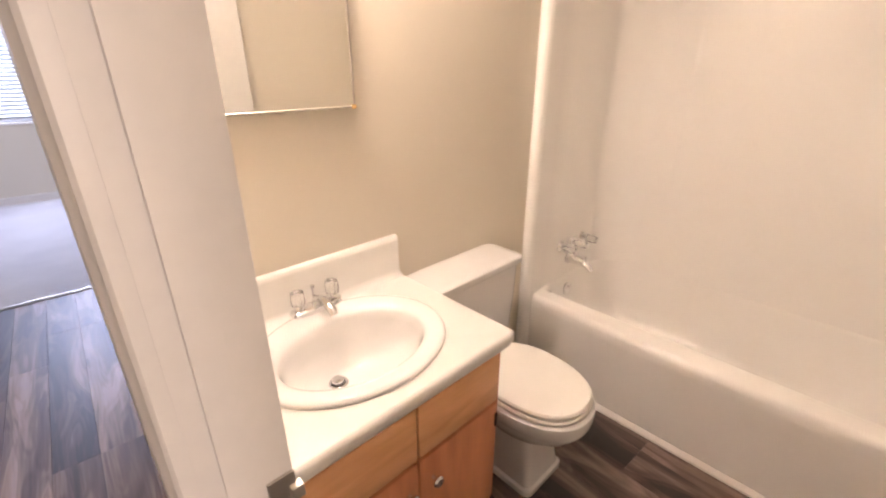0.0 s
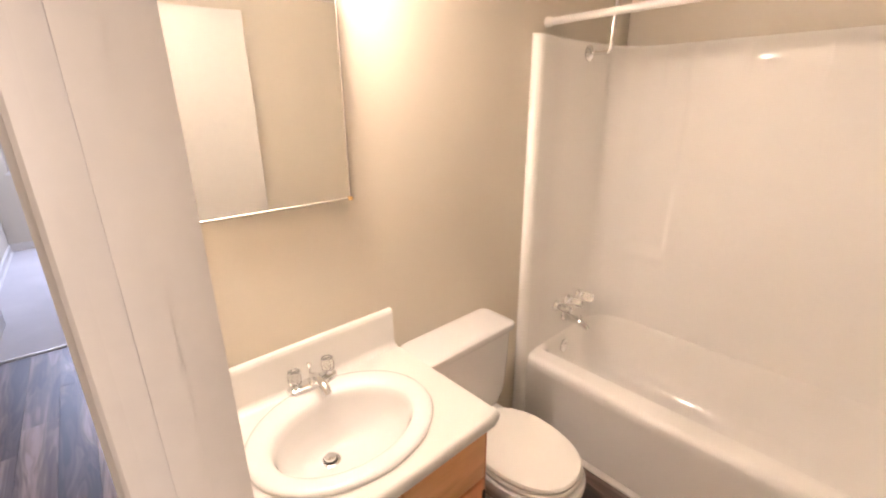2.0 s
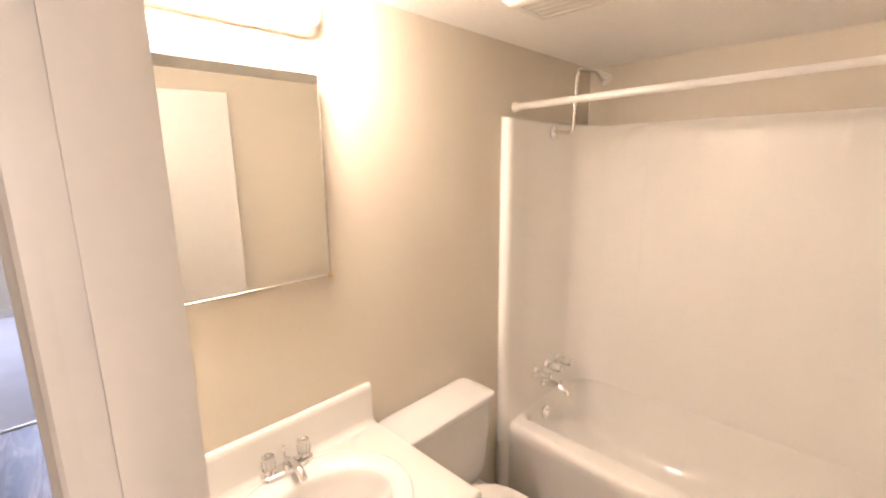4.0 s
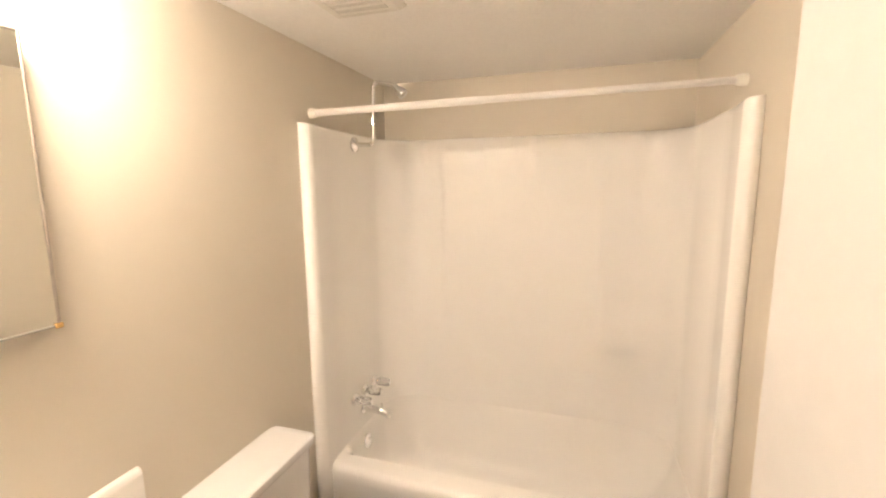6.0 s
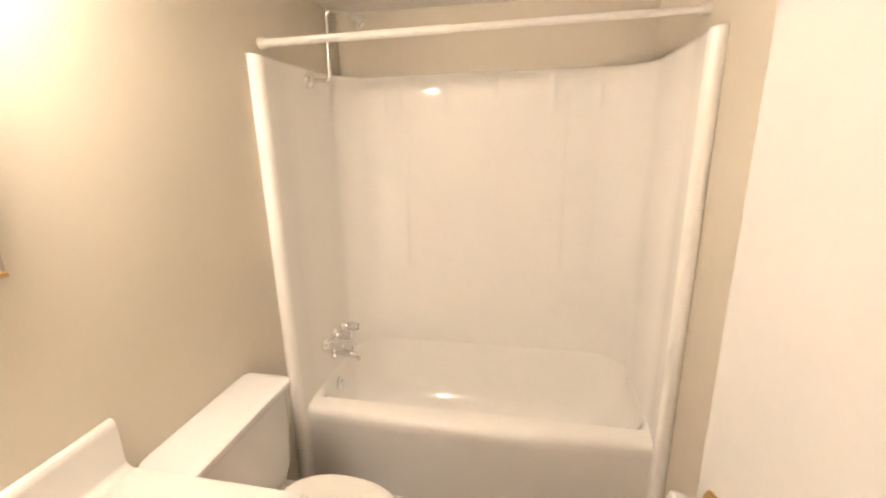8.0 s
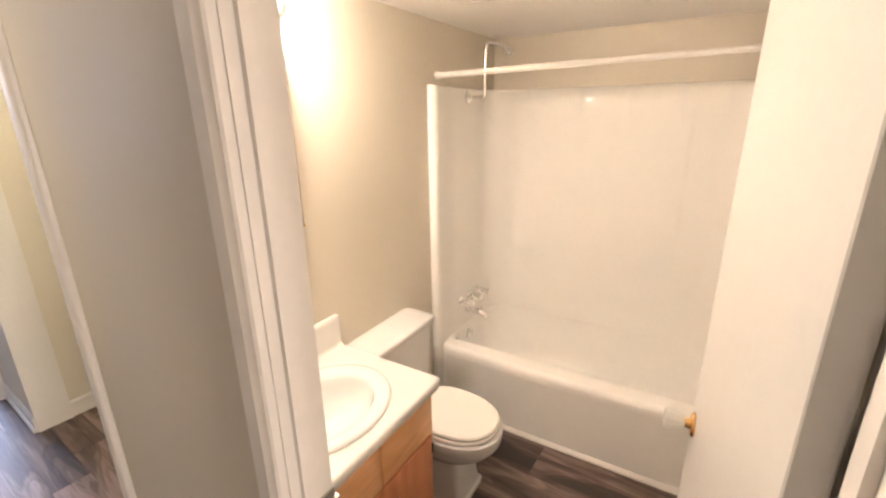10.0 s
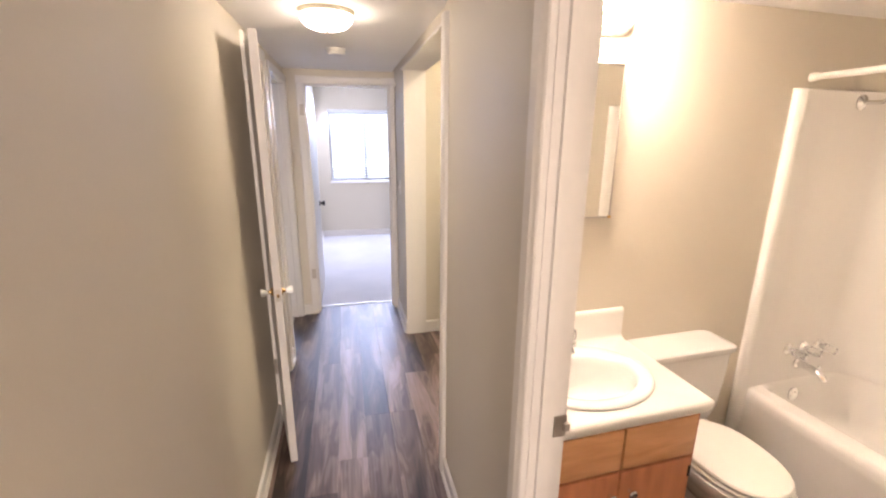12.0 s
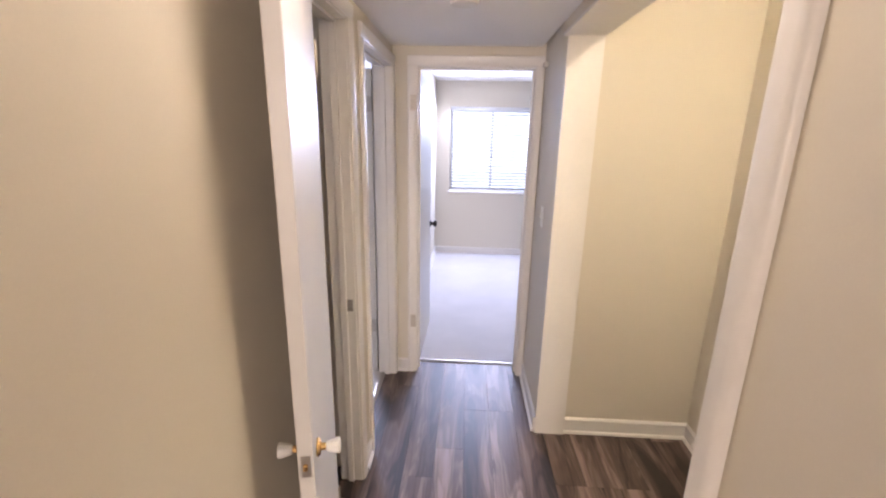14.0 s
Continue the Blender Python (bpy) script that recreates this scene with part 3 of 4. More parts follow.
def surround():
    """U-shaped wall with rounded inner corners, shallow pilasters, and a rolled front edge on both sides."""
    path = []
    r = 0.18
    x0, x1, y0, y1 = TX0 - 0.048, TX1 - 0.012, TY0 + 0.022, TY1 - 0.022
    # rolled front edge, then side, corner, back, corner, side
    path += [(x0 - 0.006, y1 + 0.0256), (x0 - 0.016, y1 + 0.014), (x0 - 0.018, y1 + 0.002), (x0 - 0.012, y1 - 0.012), (x0 + 0.004, y1 - 0.02), (x0 + 0.03, y1 - 0.018)]
    path += [(x0 + 0.03 + (x1 - r - x0 - 0.03) * i / 10, y1 - 0.018 + 0.018 * min(1, i / 3)) for i in range(1, 10)]
    path += [(x1 - r + r * math.sin(radians(a)), y1 - r + r * math.cos(radians(a))) for a in range(0, 91, 9)]
    m = 150
    path += [(x1, y1 - r - (y1 - y0 - 2 * r) * i / m) for i in range(1, m)]
    path += [(x1 - r + r * math.cos(radians(a)), y0 + r - r * math.sin(radians(a))) for a in range(0, 91, 9)]
    path += [(x1 - r - (x1 - r - x0 - 0.03) * i / 10, y0 + 0.018 * min(1, (10 - i) / 3) * -1 + 0.018) for i in range(1, 10)]
    path += [(x0 + 0.03, y0 + 0.018), (x0 + 0.004, y0 + 0.02), (x0 - 0.012, y0 + 0.012), (x0 - 0.018, y0 - 0.002), (x0 - 0.016, y0 - 0.014), (x0 - 0.006, y0 - 0.0256)]

    def step(v, a, w):
        t = min(1, max(0, (v - a) / w))
        return t * t * (3 - 2 * t)

    zs = [RIM - 0.006 + (1.852 - RIM) * i / 96 for i in range(97)]
    loops = []
    for z in zs:
        row = []
        for x, y in path:
            if x > x1 - 0.02:
                # pilasters with a soap ledge under each
                for c in (1.03, 0.03):
                    inside = step(y, c - 0.115, 0.03) * (1 - step(y, c + 0.085, 0.03))
                    x += inside * (0.0055 * step(z, 0.84, 0.05) * (1 - step(z, 1.70, 0.10)) - 0.004 * step(z, 0.77, 0.05) * (1 - step(z, 0.825, 0.018)))
                x -= sum(0.0045 * math.exp(-((y - c) / 0.014) ** 2) for c in RIBS) * step(z, 1.62, 0.10)
                x += 0.004 * step(z, 0.86, 0.3) + 0.010 * max(0, (z - 1.76) / 0.09) ** 2
            row.append((x, y, z))
        loops.append(row)
    top = loops[-1]
    cx, cy = (x0 + x1) / 2, (y0 + y1) / 2
    for grow, dz in ((0.004, 0.006), (0.012, 0.008)):
        row = []
        for x, y, z in top:
            dx = grow if x > x0 + 0.1 else 0
            dy = grow * (1 if y > cy else -1) if abs(y - cy) > 0.6 else 0
            row.append((min(x + dx, BE - 0.002), max(min(y + dy, BN - 0.001), BS + 0.001), z + dz))
        loops.append(row)
    return loft(loops, closed=False)


part("surround", surround(), ACRYL, tub, sharp=60)
for side, ya in ((1, TY1 - 0.022), (-1, TY0 + 0.022)):
    edge = [(TX0 + a - 0.048, ya + side * c) for a, c in ((-0.006, 0.0256), (-0.016, 0.014), (-0.018, 0.002), (-0.012, -0.012), (0.004, -0.02), (0.05, -0.018))]
    part("side_flange", loft([[(x, y, z) for x, y in edge] for z in (0.002, 0.2, RIM - 0.005)], closed=False), ACRYL, tub, sharp=60)
part("floor_bead", strip((TX0 - 0.004, TY0, 0.001), (TX0 - 0.004, TY1, 0.001), (-1, 0, 0), (0, 0, 1), [(0, 0), (0.026, 0), (0.025, 0.008), (0.015, 0.018), (0.004, 0.030), (0, 0.032)]), TRIM, tub, "white caulked floor bead")

FX = 2.255
tap = thing("tub_faucet", (FX, BN - 0.03, 0.48), "chrome three-handle tub faucet with clear acrylic handles", "faucet")
WY = TY1 - 0.022
for dx in (-0.105, 0.0, 0.105):
    c = (FX + 0.012 + dx, WY, 0.604)
    part("escutcheon", lathe([(0.029, 0), (0.029, 0.004), (0.024, 0.010), (0.015, 0.016), (0.012, 0.03)], c, (0, -1, 0)), CHROME, tap)
    part("handle", lathe([(0.013, 0.026), (0.021, 0.031), (0.0225, 0.042), (0.0215, 0.070), (0.019, 0.084), (0.013, 0.089), (0.003, 0.089)], c, (0, -1, 0), n=10), CLEAR, tap, "clear faceted handle", sharp=20)
    part("handle_cap", lathe([(0.010, 0.087), (0.010, 0.091), (0.002, 0.092)], c, (0, -1, 0), n=14), CHROME, tap)
SZ = 0.515
sp = [(0.0, 0.0, 0.0205), (0.03, 0.0, 0.0205), (0.06, -0.001, 0.0195), (0.09, -0.004, 0.018), (0.112, -0.010, 0.0165), (0.128, -0.020, 0.015), (0.136, -0.032, 0.0135)]
rings = []
for i, (d, z, r) in enumerate(sp):
    tilt = radians((0, 0, 3, 9, 22, 42, 58)[i])
    rings.append([(FX + r * math.cos(2 * math.pi * k / 16), WY - d - r * math.sin(2 * math.pi * k / 16) * math.sin(tilt), SZ + z + r * math.sin(2 * math.pi * k / 16) * math.cos(tilt)) for k in range(16)])
part("spout", loft(rings, cap0=True, cap1=True), CHROME, tap)
part("spout_flange", lathe([(0.030, 0), (0.029, 0.006), (0.021, 0.012)], (FX, WY, SZ), (0, -1, 0)), CHROME, tap)
part("diverter", lathe([(0.004, 0), (0.004, 0.012), (0.007, 0.014), (0.007, 0.020), (0.002, 0.022)], (FX, WY - 0.10, SZ + 0.012)), CHROME, tap)
ovf = thing("overflow_plate", (FX, TY1 - 0.036, 0.33), "round chrome tub overflow plate", "overflow plate")
part("plate", lathe([(0.036, 0), (0.035, 0.006), (0.024, 0.011), (0.003, 0.012)], (FX, TY1 - 0.036, 0.335), (0, -1, 0.12), n=24), CHROME, ovf)
part("screw", lathe([(0.005, 0.011), (0.005, 0.014), (0.002, 0.015)], (FX, TY1 - 0.036, 0.35), (0, -1, 0.12), n=8), STEEL, ovf)

shower = thing("shower", (FX, WY, 1.81), "chrome shower head on a raised S-shaped arm", "shower head")
part("flange", lathe([(0.034, 0), (0.033, 0.005), (0.02, 0.014), (0.013, 0.018)], (FX, WY, 1.805), (0, -1, 0)), CHROME, shower)
arm = [(FX, WY, 1.805), (FX, WY - 0.06, 1.802)] + arc((FX, WY - 0.076, 1.824), (0, 0, -1), (0, -1, 0), 0.022, 0, 90, 5) + \
      [(FX, WY - 0.10, 1.90), (FX, WY - 0.104, 2.035)] + arc((FX, WY - 0.128, 2.045), (0, 1, 0), (0, 0, 1), 0.024, 10, 115, 6) + [(FX, WY - 0.205, 2.052)]
part("arm", tube(arm, 0.0095), CHROME, shower)
hd = Vector((0, -0.72, -0.69))
part("head", lathe([(0.012, 0), (0.014, 0.012), (0.013, 0.02), (0.020, 0.03), (0.024, 0.058), (0.022, 0.063), (0.003, 0.062)], (FX, WY - 0.205, 2.05), hd), CHROME, shower)

rod = thing("shower_rod", (TX0 + 0.03, BN, 1.925), "white tension shower curtain rod spanning the tub", "shower rod")
RN, RS = Vector((1.958, BN - 0.001, 1.901)), Vector((2.035, BS + 0.001, 1.931))
RD = (RS - RN).normalized()
RM = RN.lerp(RS, 0.46)
part("outer_tube", tube([RN + RD * 0.02, RM], 0.0135, 16), TRIM, rod)
part("inner_tube", tube([RM, RS - RD * 0.02], 0.0115, 16), TRIM, rod)
for at, out in ((RN, RD), (RS, -RD)):
    part("end_cap", lathe([(0.019, 0), (0.019, 0.012), (0.0155, 0.03), (0.0135, 0.031)], at, out), PLASTIC, rod)

# ---- toilet ----
toilet = thing("toilet", (1.43, 0.95, 0), "white porcelain toilet with closed lid beside the vanity", "toilet")
CX = 1.418
tank = [rrect(1.175 + e, 1.622 - e, 1.098 + f, 1.255, r, z) for e, f, r, z in
        ((0.05, 0.03, 0.03, 0.385), (0.03, 0.018, 0.04, 0.395), (0.012, 0.006, 0.035, 0.46), (0.004, 0.002, 0.03, 0.60), (0.0, 0.0, 0.03, 0.733))]
part("tank", loft(tank, cap0=True, cap1=True), PORC, toilet)
lid = [rrect(1.158 - e, 1.632 + e, 1.085 - e, 1.262, 0.028, z) for e, z in ((-0.008, 0.732), (-0.006, 0.74), (0.0, 0.744), (0.002, 0.757), (0.0, 0.766), (-0.005, 0.770), (-0.03, 0.7715))]
part("tank_lid", loft(lid, cap0=True, cap1=True), PORC, toilet)
BYC = 0.865


def egg(rx, ry, z, cy=BYC, taper=0.08):
    return oval(CX, cy, rx * 0.955, ry, z, 48, 2.3, taper)


bowl = [rrect(CX - w, CX + w, f, b, r, z) for w, f, b, r, z in
        ((0.112, 0.765, 1.14, 0.025, 0.0), (0.112, 0.765, 1.14, 0.025, 0.022), (0.104, 0.775, 1.13, 0.028, 0.03), (0.098, 0.785, 1.12, 0.03, 0.09), (0.098, 0.79, 1.12, 0.035, 0.17), (0.09, 0.80, 1.12, 0.04, 0.22))]
part("pedestal", loft(bowl, cap0=True, cap1=True), PORC, toilet)
cup = [egg(rx, ry, z, cy) for rx, ry, z, cy in ((0.088, 0.12, 0.20, 0.91), (0.12, 0.16, 0.235, 0.895), (0.158, 0.205, 0.29, 0.875), (0.172, 0.222, 0.325, 0.868), (0.174, 0.224, 0.333, 0.866), (0.180, 0.228, 0.34, BYC + 0.004), (0.184, 0.231, 0.372, BYC + 0.004), (0.182, 0.229, 0.384, BYC + 0.004), (0.170, 0.217, 0.39, BYC + 0.004))]
part("bowl", loft(cup, cap0=True, cap1=True), PORC, toilet)
part("bowl_deck", loft([rrect(CX - w, CX + w, 0.98, 1.20, 0.04, z) for w, z in ((0.09, 0.26), (0.13, 0.33), (0.15, 0.37), (0.15, 0.386))], cap0=True, cap1=True), PORC, toilet)
seat = [egg(rx, ry, z, BYC + 0.008, 0.05) for rx, ry, z in ((0.166, 0.211, 0.391), (0.175, 0.220, 0.394), (0.176, 0.221, 0.403), (0.171, 0.216, 0.409))]
part("seat", loft(seat, cap0=True, cap1=True), SEATM, toilet)
cover = [egg(rx, ry, z, BYC + 0.008, 0.05) for rx, ry, z in ((0.166, 0.211, 0.411), (0.171, 0.216, 0.414), (0.172, 0.217, 0.424), (0.166, 0.211, 0.431), (0.14, 0.18, 0.435), (0.075, 0.09, 0.437))]
part("lid", loft(cover, cap0=True, cap1=True), SEATM, toilet)
for dx in (-0.07, 0.07):
    part("lid_hinge", box(CX + dx - 0.02, CX + dx + 0.02, 1.068, 1.092, 0.388, 0.425, 0.006), SEATM, toilet)

# ---- vanity ----
VX0, VX1, VY0, CT = 0.470, 1.125, 0.792, 0.800
van = thing("vanity_cabinet", (0.80, 1.03, 0), "honey and red-brown wooden vanity cabinet with two doors", "cabinet")
body = bmesh.new()
box(VX0, VX0 + 0.018, VY0 + 0.02, BN - 0.003, 0.0, 0.758, bm=body)
box(VX1 - 0.018, VX1, VY0 + 0.0, BN - 0.003, 0.0, 0.758, bm=body)
box(VX0 + 0.018, VX1 - 0.018, BN - 0.012, BN - 0.003, 0.09, 0.758, bm=body)
box(VX0 + 0.018, VX1 - 0.018, VY0 + 0.07, BN - 0.012, 0.075, 0.09, bm=body)
part("body", body, CHERRY, van)
part("toe_board", box(VX0 + 0.018, VX1 - 0.018, VY0 + 0.06, VY0 + 0.07, 0.0, 0.09), CHERRY, van)
face = bmesh.new()
for x0, x1, z0, z1 in ((VX0, VX0 + 0.02, 0.09, 0.758), (VX1 - 0.037, VX1 - 0.0185, 0.09, 0.758), (VX0 + 0.02, VX1 - 0.037, 0.735, 0.758), (VX0 + 0.02, VX1 - 0.037, 0.565, 0.59), (VX0 + 0.02, VX1 - 0.037, 0.09, 0.11), (0.805, 0.835, 0.11, 0.565), (0.805, 0.835, 0.59, 0.735)):
    box(x0, x1, VY0 + 0.001, VY0 + 0.019, z0, z1, bm=face)
part("face_frame", face, MAPLE, van)
MIDX = 0.812
for x0, x1 in ((VX0 + 0.004, MIDX - 0.003), (MIDX + 0.003, VX1 - 0.022)):
    part("drawer_front", box(x0, x1, VY0 - 0.016, VY0 + 0.0005, 0.583, 0.742, 0.005), MAPLE, van, "honey-coloured false drawer front")
doors = []
for x0, x1, kx in ((VX0 + 0.004, MIDX - 0.003, MIDX - 0.035), (MIDX + 0.003, VX1 - 0.022, MIDX + 0.044)):
    d = part("door", box(x0, x1, VY0 - 0.016, VY0 + 0.0005, 0.105, 0.573, 0.005), CHERRY, van, "reddish-brown slab cabinet door")
    part("knob", lathe([(0.007, 0), (0.006, 0.010), (0.015, 0.016), (0.016, 0.022), (0.012, 0.027), (0.003, 0.028)], (kx, VY0 - 0.016, 0.492), (0, -1, 0)), CHROME, d, "pale metal mushroom knob")
    hx = x0 + 0.004 if x0 < 0.6 else x1 - 0.004
    for z in (0.18, 0.515):
        part("hinge", box(hx - 0.004, hx + 0.006, VY0 - 0.019, VY0 - 0.014, z - 0.022, z + 0.022, 0.001, seg=1), BRONZE, d, "dark hinge")

SX, SY = 0.797, 1.004
top = thing("countertop", (0.81, 1.01, 0.76), "white laminate vanity top with rounded edges and backsplash", "countertop")


def ray_rect(x0, x1, y0, y1, r, z, n=96):
    """Points of a rounded rectangle, one for each angle seen from the sink's centre."""
    out = []
    for i in range(n):
        a = 2 * math.pi * i / n
        dx, dy = math.cos(a), math.sin(a)
        t = min((x1 - SX) / dx if dx > 1e-9 else 9, (x0 - SX) / dx if dx < -1e-9 else 9, (y1 - SY) / dy if dy > 1e-9 else 9, (y0 - SY) / dy if dy < -1e-9 else 9)
        x, y = SX + dx * t, SY + dy * t
        qx, qy = min(max(x, x0 + r), x1 - r), min(max(y, y0 + r), y1 - r)
        k = math.hypot(x - qx, y - qy)
        if k > r and x > x0 + r:
            x, y = qx + (x - qx) * r / k, qy + (y - qy) * r / k
        out.append((x, y, z))
    return out


X0, X1, Y0, Y1 = 0.468, 1.150, 0.757, BN - 0.002
slab = [oval(SX, SY, 0.215, 0.178, CT - 0.035, 96), oval(SX, SY, 0.215, 0.178, CT, 96)] + \
       [ray_rect(X0, X1 - e, Y0 + e, Y1, 0.012, z) for e, z in ((0.014, CT), (0.007, CT - 0.002), (0.002, CT - 0.008), (0.0, CT - 0.018), (0.001, CT - 0.032), (0.006, CT - 0.039), (0.016, CT - 0.041))] + \
       [oval(SX, SY, 0.22, 0.182, CT - 0.041, 96)]
part("slab", loft(slab), LAMIN, top, sharp=60)
part("backsplash", loft([[(x, BN - 0.002, CT), (x, BN - 0.045, CT + 0.0005), (x, BN - 0.030, CT + 0.006), (x, BN - 0.021, CT + 0.02), (x, BN - 0.020, CT + 0.118), (x, BN - 0.017, CT + 0.132), (x, BN - 0.010, CT + 0.138), (x, BN - 0.002, CT + 0.138)] for x in (X0, X1 - 0.022, X1 - 0.014, X1 - 0.011)], cap0=True, cap1=True), LAMIN, top, sharp=60)

sink = thing("sink", (SX, SY, 0.65), "white oval drop-in sink with a wide rounded rim", "sink")
rings = []
for rx, ry, z, cy in ((0.252, 0.207, CT + 0.0005, SY + 0.007), (0.254, 0.209, CT + 0.006, SY + 0.007), (0.250, 0.205, CT + 0.012, SY + 0.007), (0.240, 0.195, CT + 0.015, SY + 0.007), (0.215, 0.166, CT + 0.013, SY + 0.002), (0.199, 0.146, CT + 0.008, SY - 0.002),
                      (0.191, 0.138, CT - 0.004, SY - 0.003), (0.186, 0.133, CT - 0.026, SY - 0.001), (0.172, 0.122, CT - 0.07, SY + 0.004), (0.14, 0.10, CT - 0.11, SY + 0.012), (0.085, 0.062, CT - 0.133, SY + 0.034), (0.03, 0.028, CT - 0.141, SY + 0.054)):
    rings.append(oval(SX + 0.006, cy, rx, ry, z, 64))
part("basin", loft(rings, cap1=True), PORC, sink, sharp=70)
part("drain_ring", lathe([(0.028, 0), (0.028, 0.003), (0.022, 0.005), (0.019, 0.002)], (SX - 0.022, SY + 0.058, CT - 0.141)), CHROME, sink, "chrome drain ring")
# near-black disc: the shade around the stopper is put into its colour
part("drain_shade_disc", lathe([(0.0195, 0), (0.0195, 0.0035)], (SX - 0.022, SY + 0.058, CT - 0.1405)), DARK, sink)
part("stopper", lathe([(0.015, 0), (0.017, 0.008), (0.016, 0.011), (0.003, 0.013)], (SX - 0.022, SY + 0.058, CT - 0.137)), CHROME, sink, "chrome pop-up stopper")

fau = thing("sink_faucet", (SX + 0.01, 1.185, CT + 0.015), "chrome centerset faucet with clear acrylic handles", "faucet")
fx, fy, fz = SX + 0.016, 1.208, CT + 0.014
part("base_plate", loft([oval(fx, fy, 0.078 - e, 0.026 - e, z, 40, 3.0) for e, z in ((0.002, fz), (0, fz + 0.004), (0.002, fz + 0.014), (0.010, fz + 0.019))], cap0=True, cap1=True), CHROME, fau)
for dx in (-0.052, 0.052):
    part("handle_stem", lathe([(0.014, 0.016), (0.012, 0.026), (0.008, 0.03)], (fx + dx, fy, fz)), CHROME, fau)
    part("handle", lathe([(0.012, 0.028), (0.019, 0.033), (0.021, 0.05), (0.0185, 0.070), (0.004, 0.073)], (fx + dx, fy, fz), n=8), CLEAR, fau, "clear faceted handle", sharp=20)
    part("handle_cap", lathe([(0.005, 0.072), (0.005, 0.0745), (0.002, 0.075)], (fx + dx, fy, fz), n=12), CHROME, fau)
part("spout", tube([(fx, fy + 0.004, fz + 0.014), (fx, fy - 0.006, fz + 0.034), (fx, fy - 0.03, fz + 0.042), (fx, fy - 0.065, fz + 0.040), (fx, fy - 0.088, fz + 0.030), (fx, fy - 0.094, fz + 0.020)], 0.0125, 14), CHROME, fau)
part("lift_rod", lathe([(0.003, 0.01), (0.003, 0.058), (0.006, 0.06), (0.006, 0.068), (0.002, 0.07)], (fx, fy + 0.015, fz), n=10), CHROME, fau)

# ---- mirror cabinet, light bar, fan ----
mir = thing("mirror_cabinet", (0.805, BN, 1.34), "wall mirror cabinet with a thin metal edge over the sink", "mirror")
MX0, MX1, MZ0, MZ1, MY = 0.595, 1.010, 1.343, 1.91, BN - 0.022
TILT = Matrix.Translation((MX0, BN - 0.001, 0)) @ Matrix.Rotation(radians(-2.0), 4, "Z") @ Matrix.Translation((-MX0, -BN + 0.001, 0))
part("case", box(MX0 + 0.01, MX1 - 0.01, BN - 0.008, BN - 0.001, MZ0 + 0.008, MZ1 - 0.008), STEEL, mir)
part("mirror_glass", moved(box(MX0 + 0.004, MX1 - 0.004, MY + 0.010, MY + 0.015, MZ0 + 0.004, MZ1 - 0.004), TILT), MIRROR, mir, "clear mirror glass")
for x0, x1, z0, z1 in ((MX0, MX0 + 0.005, MZ0, MZ1), (MX1 - 0.005, MX1, MZ0, MZ1), (MX0 + 0.005, MX1 - 0.005, MZ0, MZ0 + 0.005), (MX0 + 0.005, MX1 - 0.005, MZ1 - 0.005, MZ1)):
    part("edge_strip", moved(box(x0, x1, MY + 0.007, MY + 0.019, z0, z1, 0.001, seg=1), TILT), STEEL, mir)
part("corner_clip", moved(box(MX1 - 0.012, MX1 + 0.003, MY + 0.005, MY + 0.012, MZ0 - 0.003, MZ0 + 0.008, 0.002, seg=1), TILT), BRASS, mir)

bar = thing("vanity_light", (0.80, BN, 2.04), "lit brass-toned vanity light bar with glowing globes", "wall lamp")
plate = []
for y, e in ((BN - 0.001, 0.0), (BN - 0.018, 0.0), (BN - 0.022, 0.006), (BN - 0.03, 0.008), (BN - 0.034, 0.016), (BN - 0.042, 0.018), (BN - 0.047, 0.03)):
    plate.append([(x, y, z) for x, z, _ in rrect(0.567 + e, 1.035 - e, 2.004 + e, 2.118 - e, 0.052 - e * 0.8, 0, 10)])
part("back_plate", loft(plate, cap0=True, cap1=True), material("satin_champagne", (0.80, 0.73, 0.65), 0.32, 0.7, vary=0.04), bar, sharp=25)
for gx in (0.684, 0.801, 0.918):
    part("socket", lathe([(0.024, 0), (0.024, 0.012), (0.019, 0.022), (0.019, 0.030)], (gx, BN - 0.046, 2.070), (0, -1, 0)), BRASS, bar)
    part("globe", lathe([(0.040 * math.sin(radians(a)), 0.040 - 0.040 * math.cos(radians(a))) for a in range(22, 181, 12)], (gx, BN - 0.068, 2.070), (0, -1, 0), n=24), GLOBE, bar, "glowing round bulb", sharp=60)

fan = thing("exhaust_fan", (1.62, 0.88, H), "white plastic ceiling exhaust fan grille", "ceiling vent")
VX, VY2 = (1.515, 1.715), (0.765, 0.985)
part("frame", loft([rrect(VX[0] + e, VX[1] - e, VY2[0] + e, VY2[1] - e, 0.008, z) for e, z in ((-0.012, H - 0.001), (-0.012, H - 0.006), (0.002, H - 0.020), (0.008, H - 0.022), (0.028, H - 0.022), (0.030, H - 0.012))]), PLASTIC, fan)
# thin near-black plate; the fan hollow's shade is painted, not modelled
part("cavity", box(VX[0] + 0.02, VX[1] - 0.02, VY2[0] + 0.02, VY2[1] - 0.02, H - 0.004, H - 0.002), DARK, fan, "flat near-black plate painted as the shade inside the fan")
for i in range(17):
    y = VY2[0] + 0.036 + i * 0.0093
    part("slat", box(VX[0] + 0.029, VX[1] - 0.029, y - 0.0026, y + 0.0026, H - 0.021, H - 0.012), PLASTIC, fan)
for i in range(1, 4):
    x = VX[0] + 0.029 + i * (VX[1] - VX[0] - 0.058) / 4
    part("rib", box(x - 0.003, x + 0.003, VY2[0] + 0.03, VY2[1] - 0.03, H - 0.0218, H - 0.0115), PLASTIC, fan)

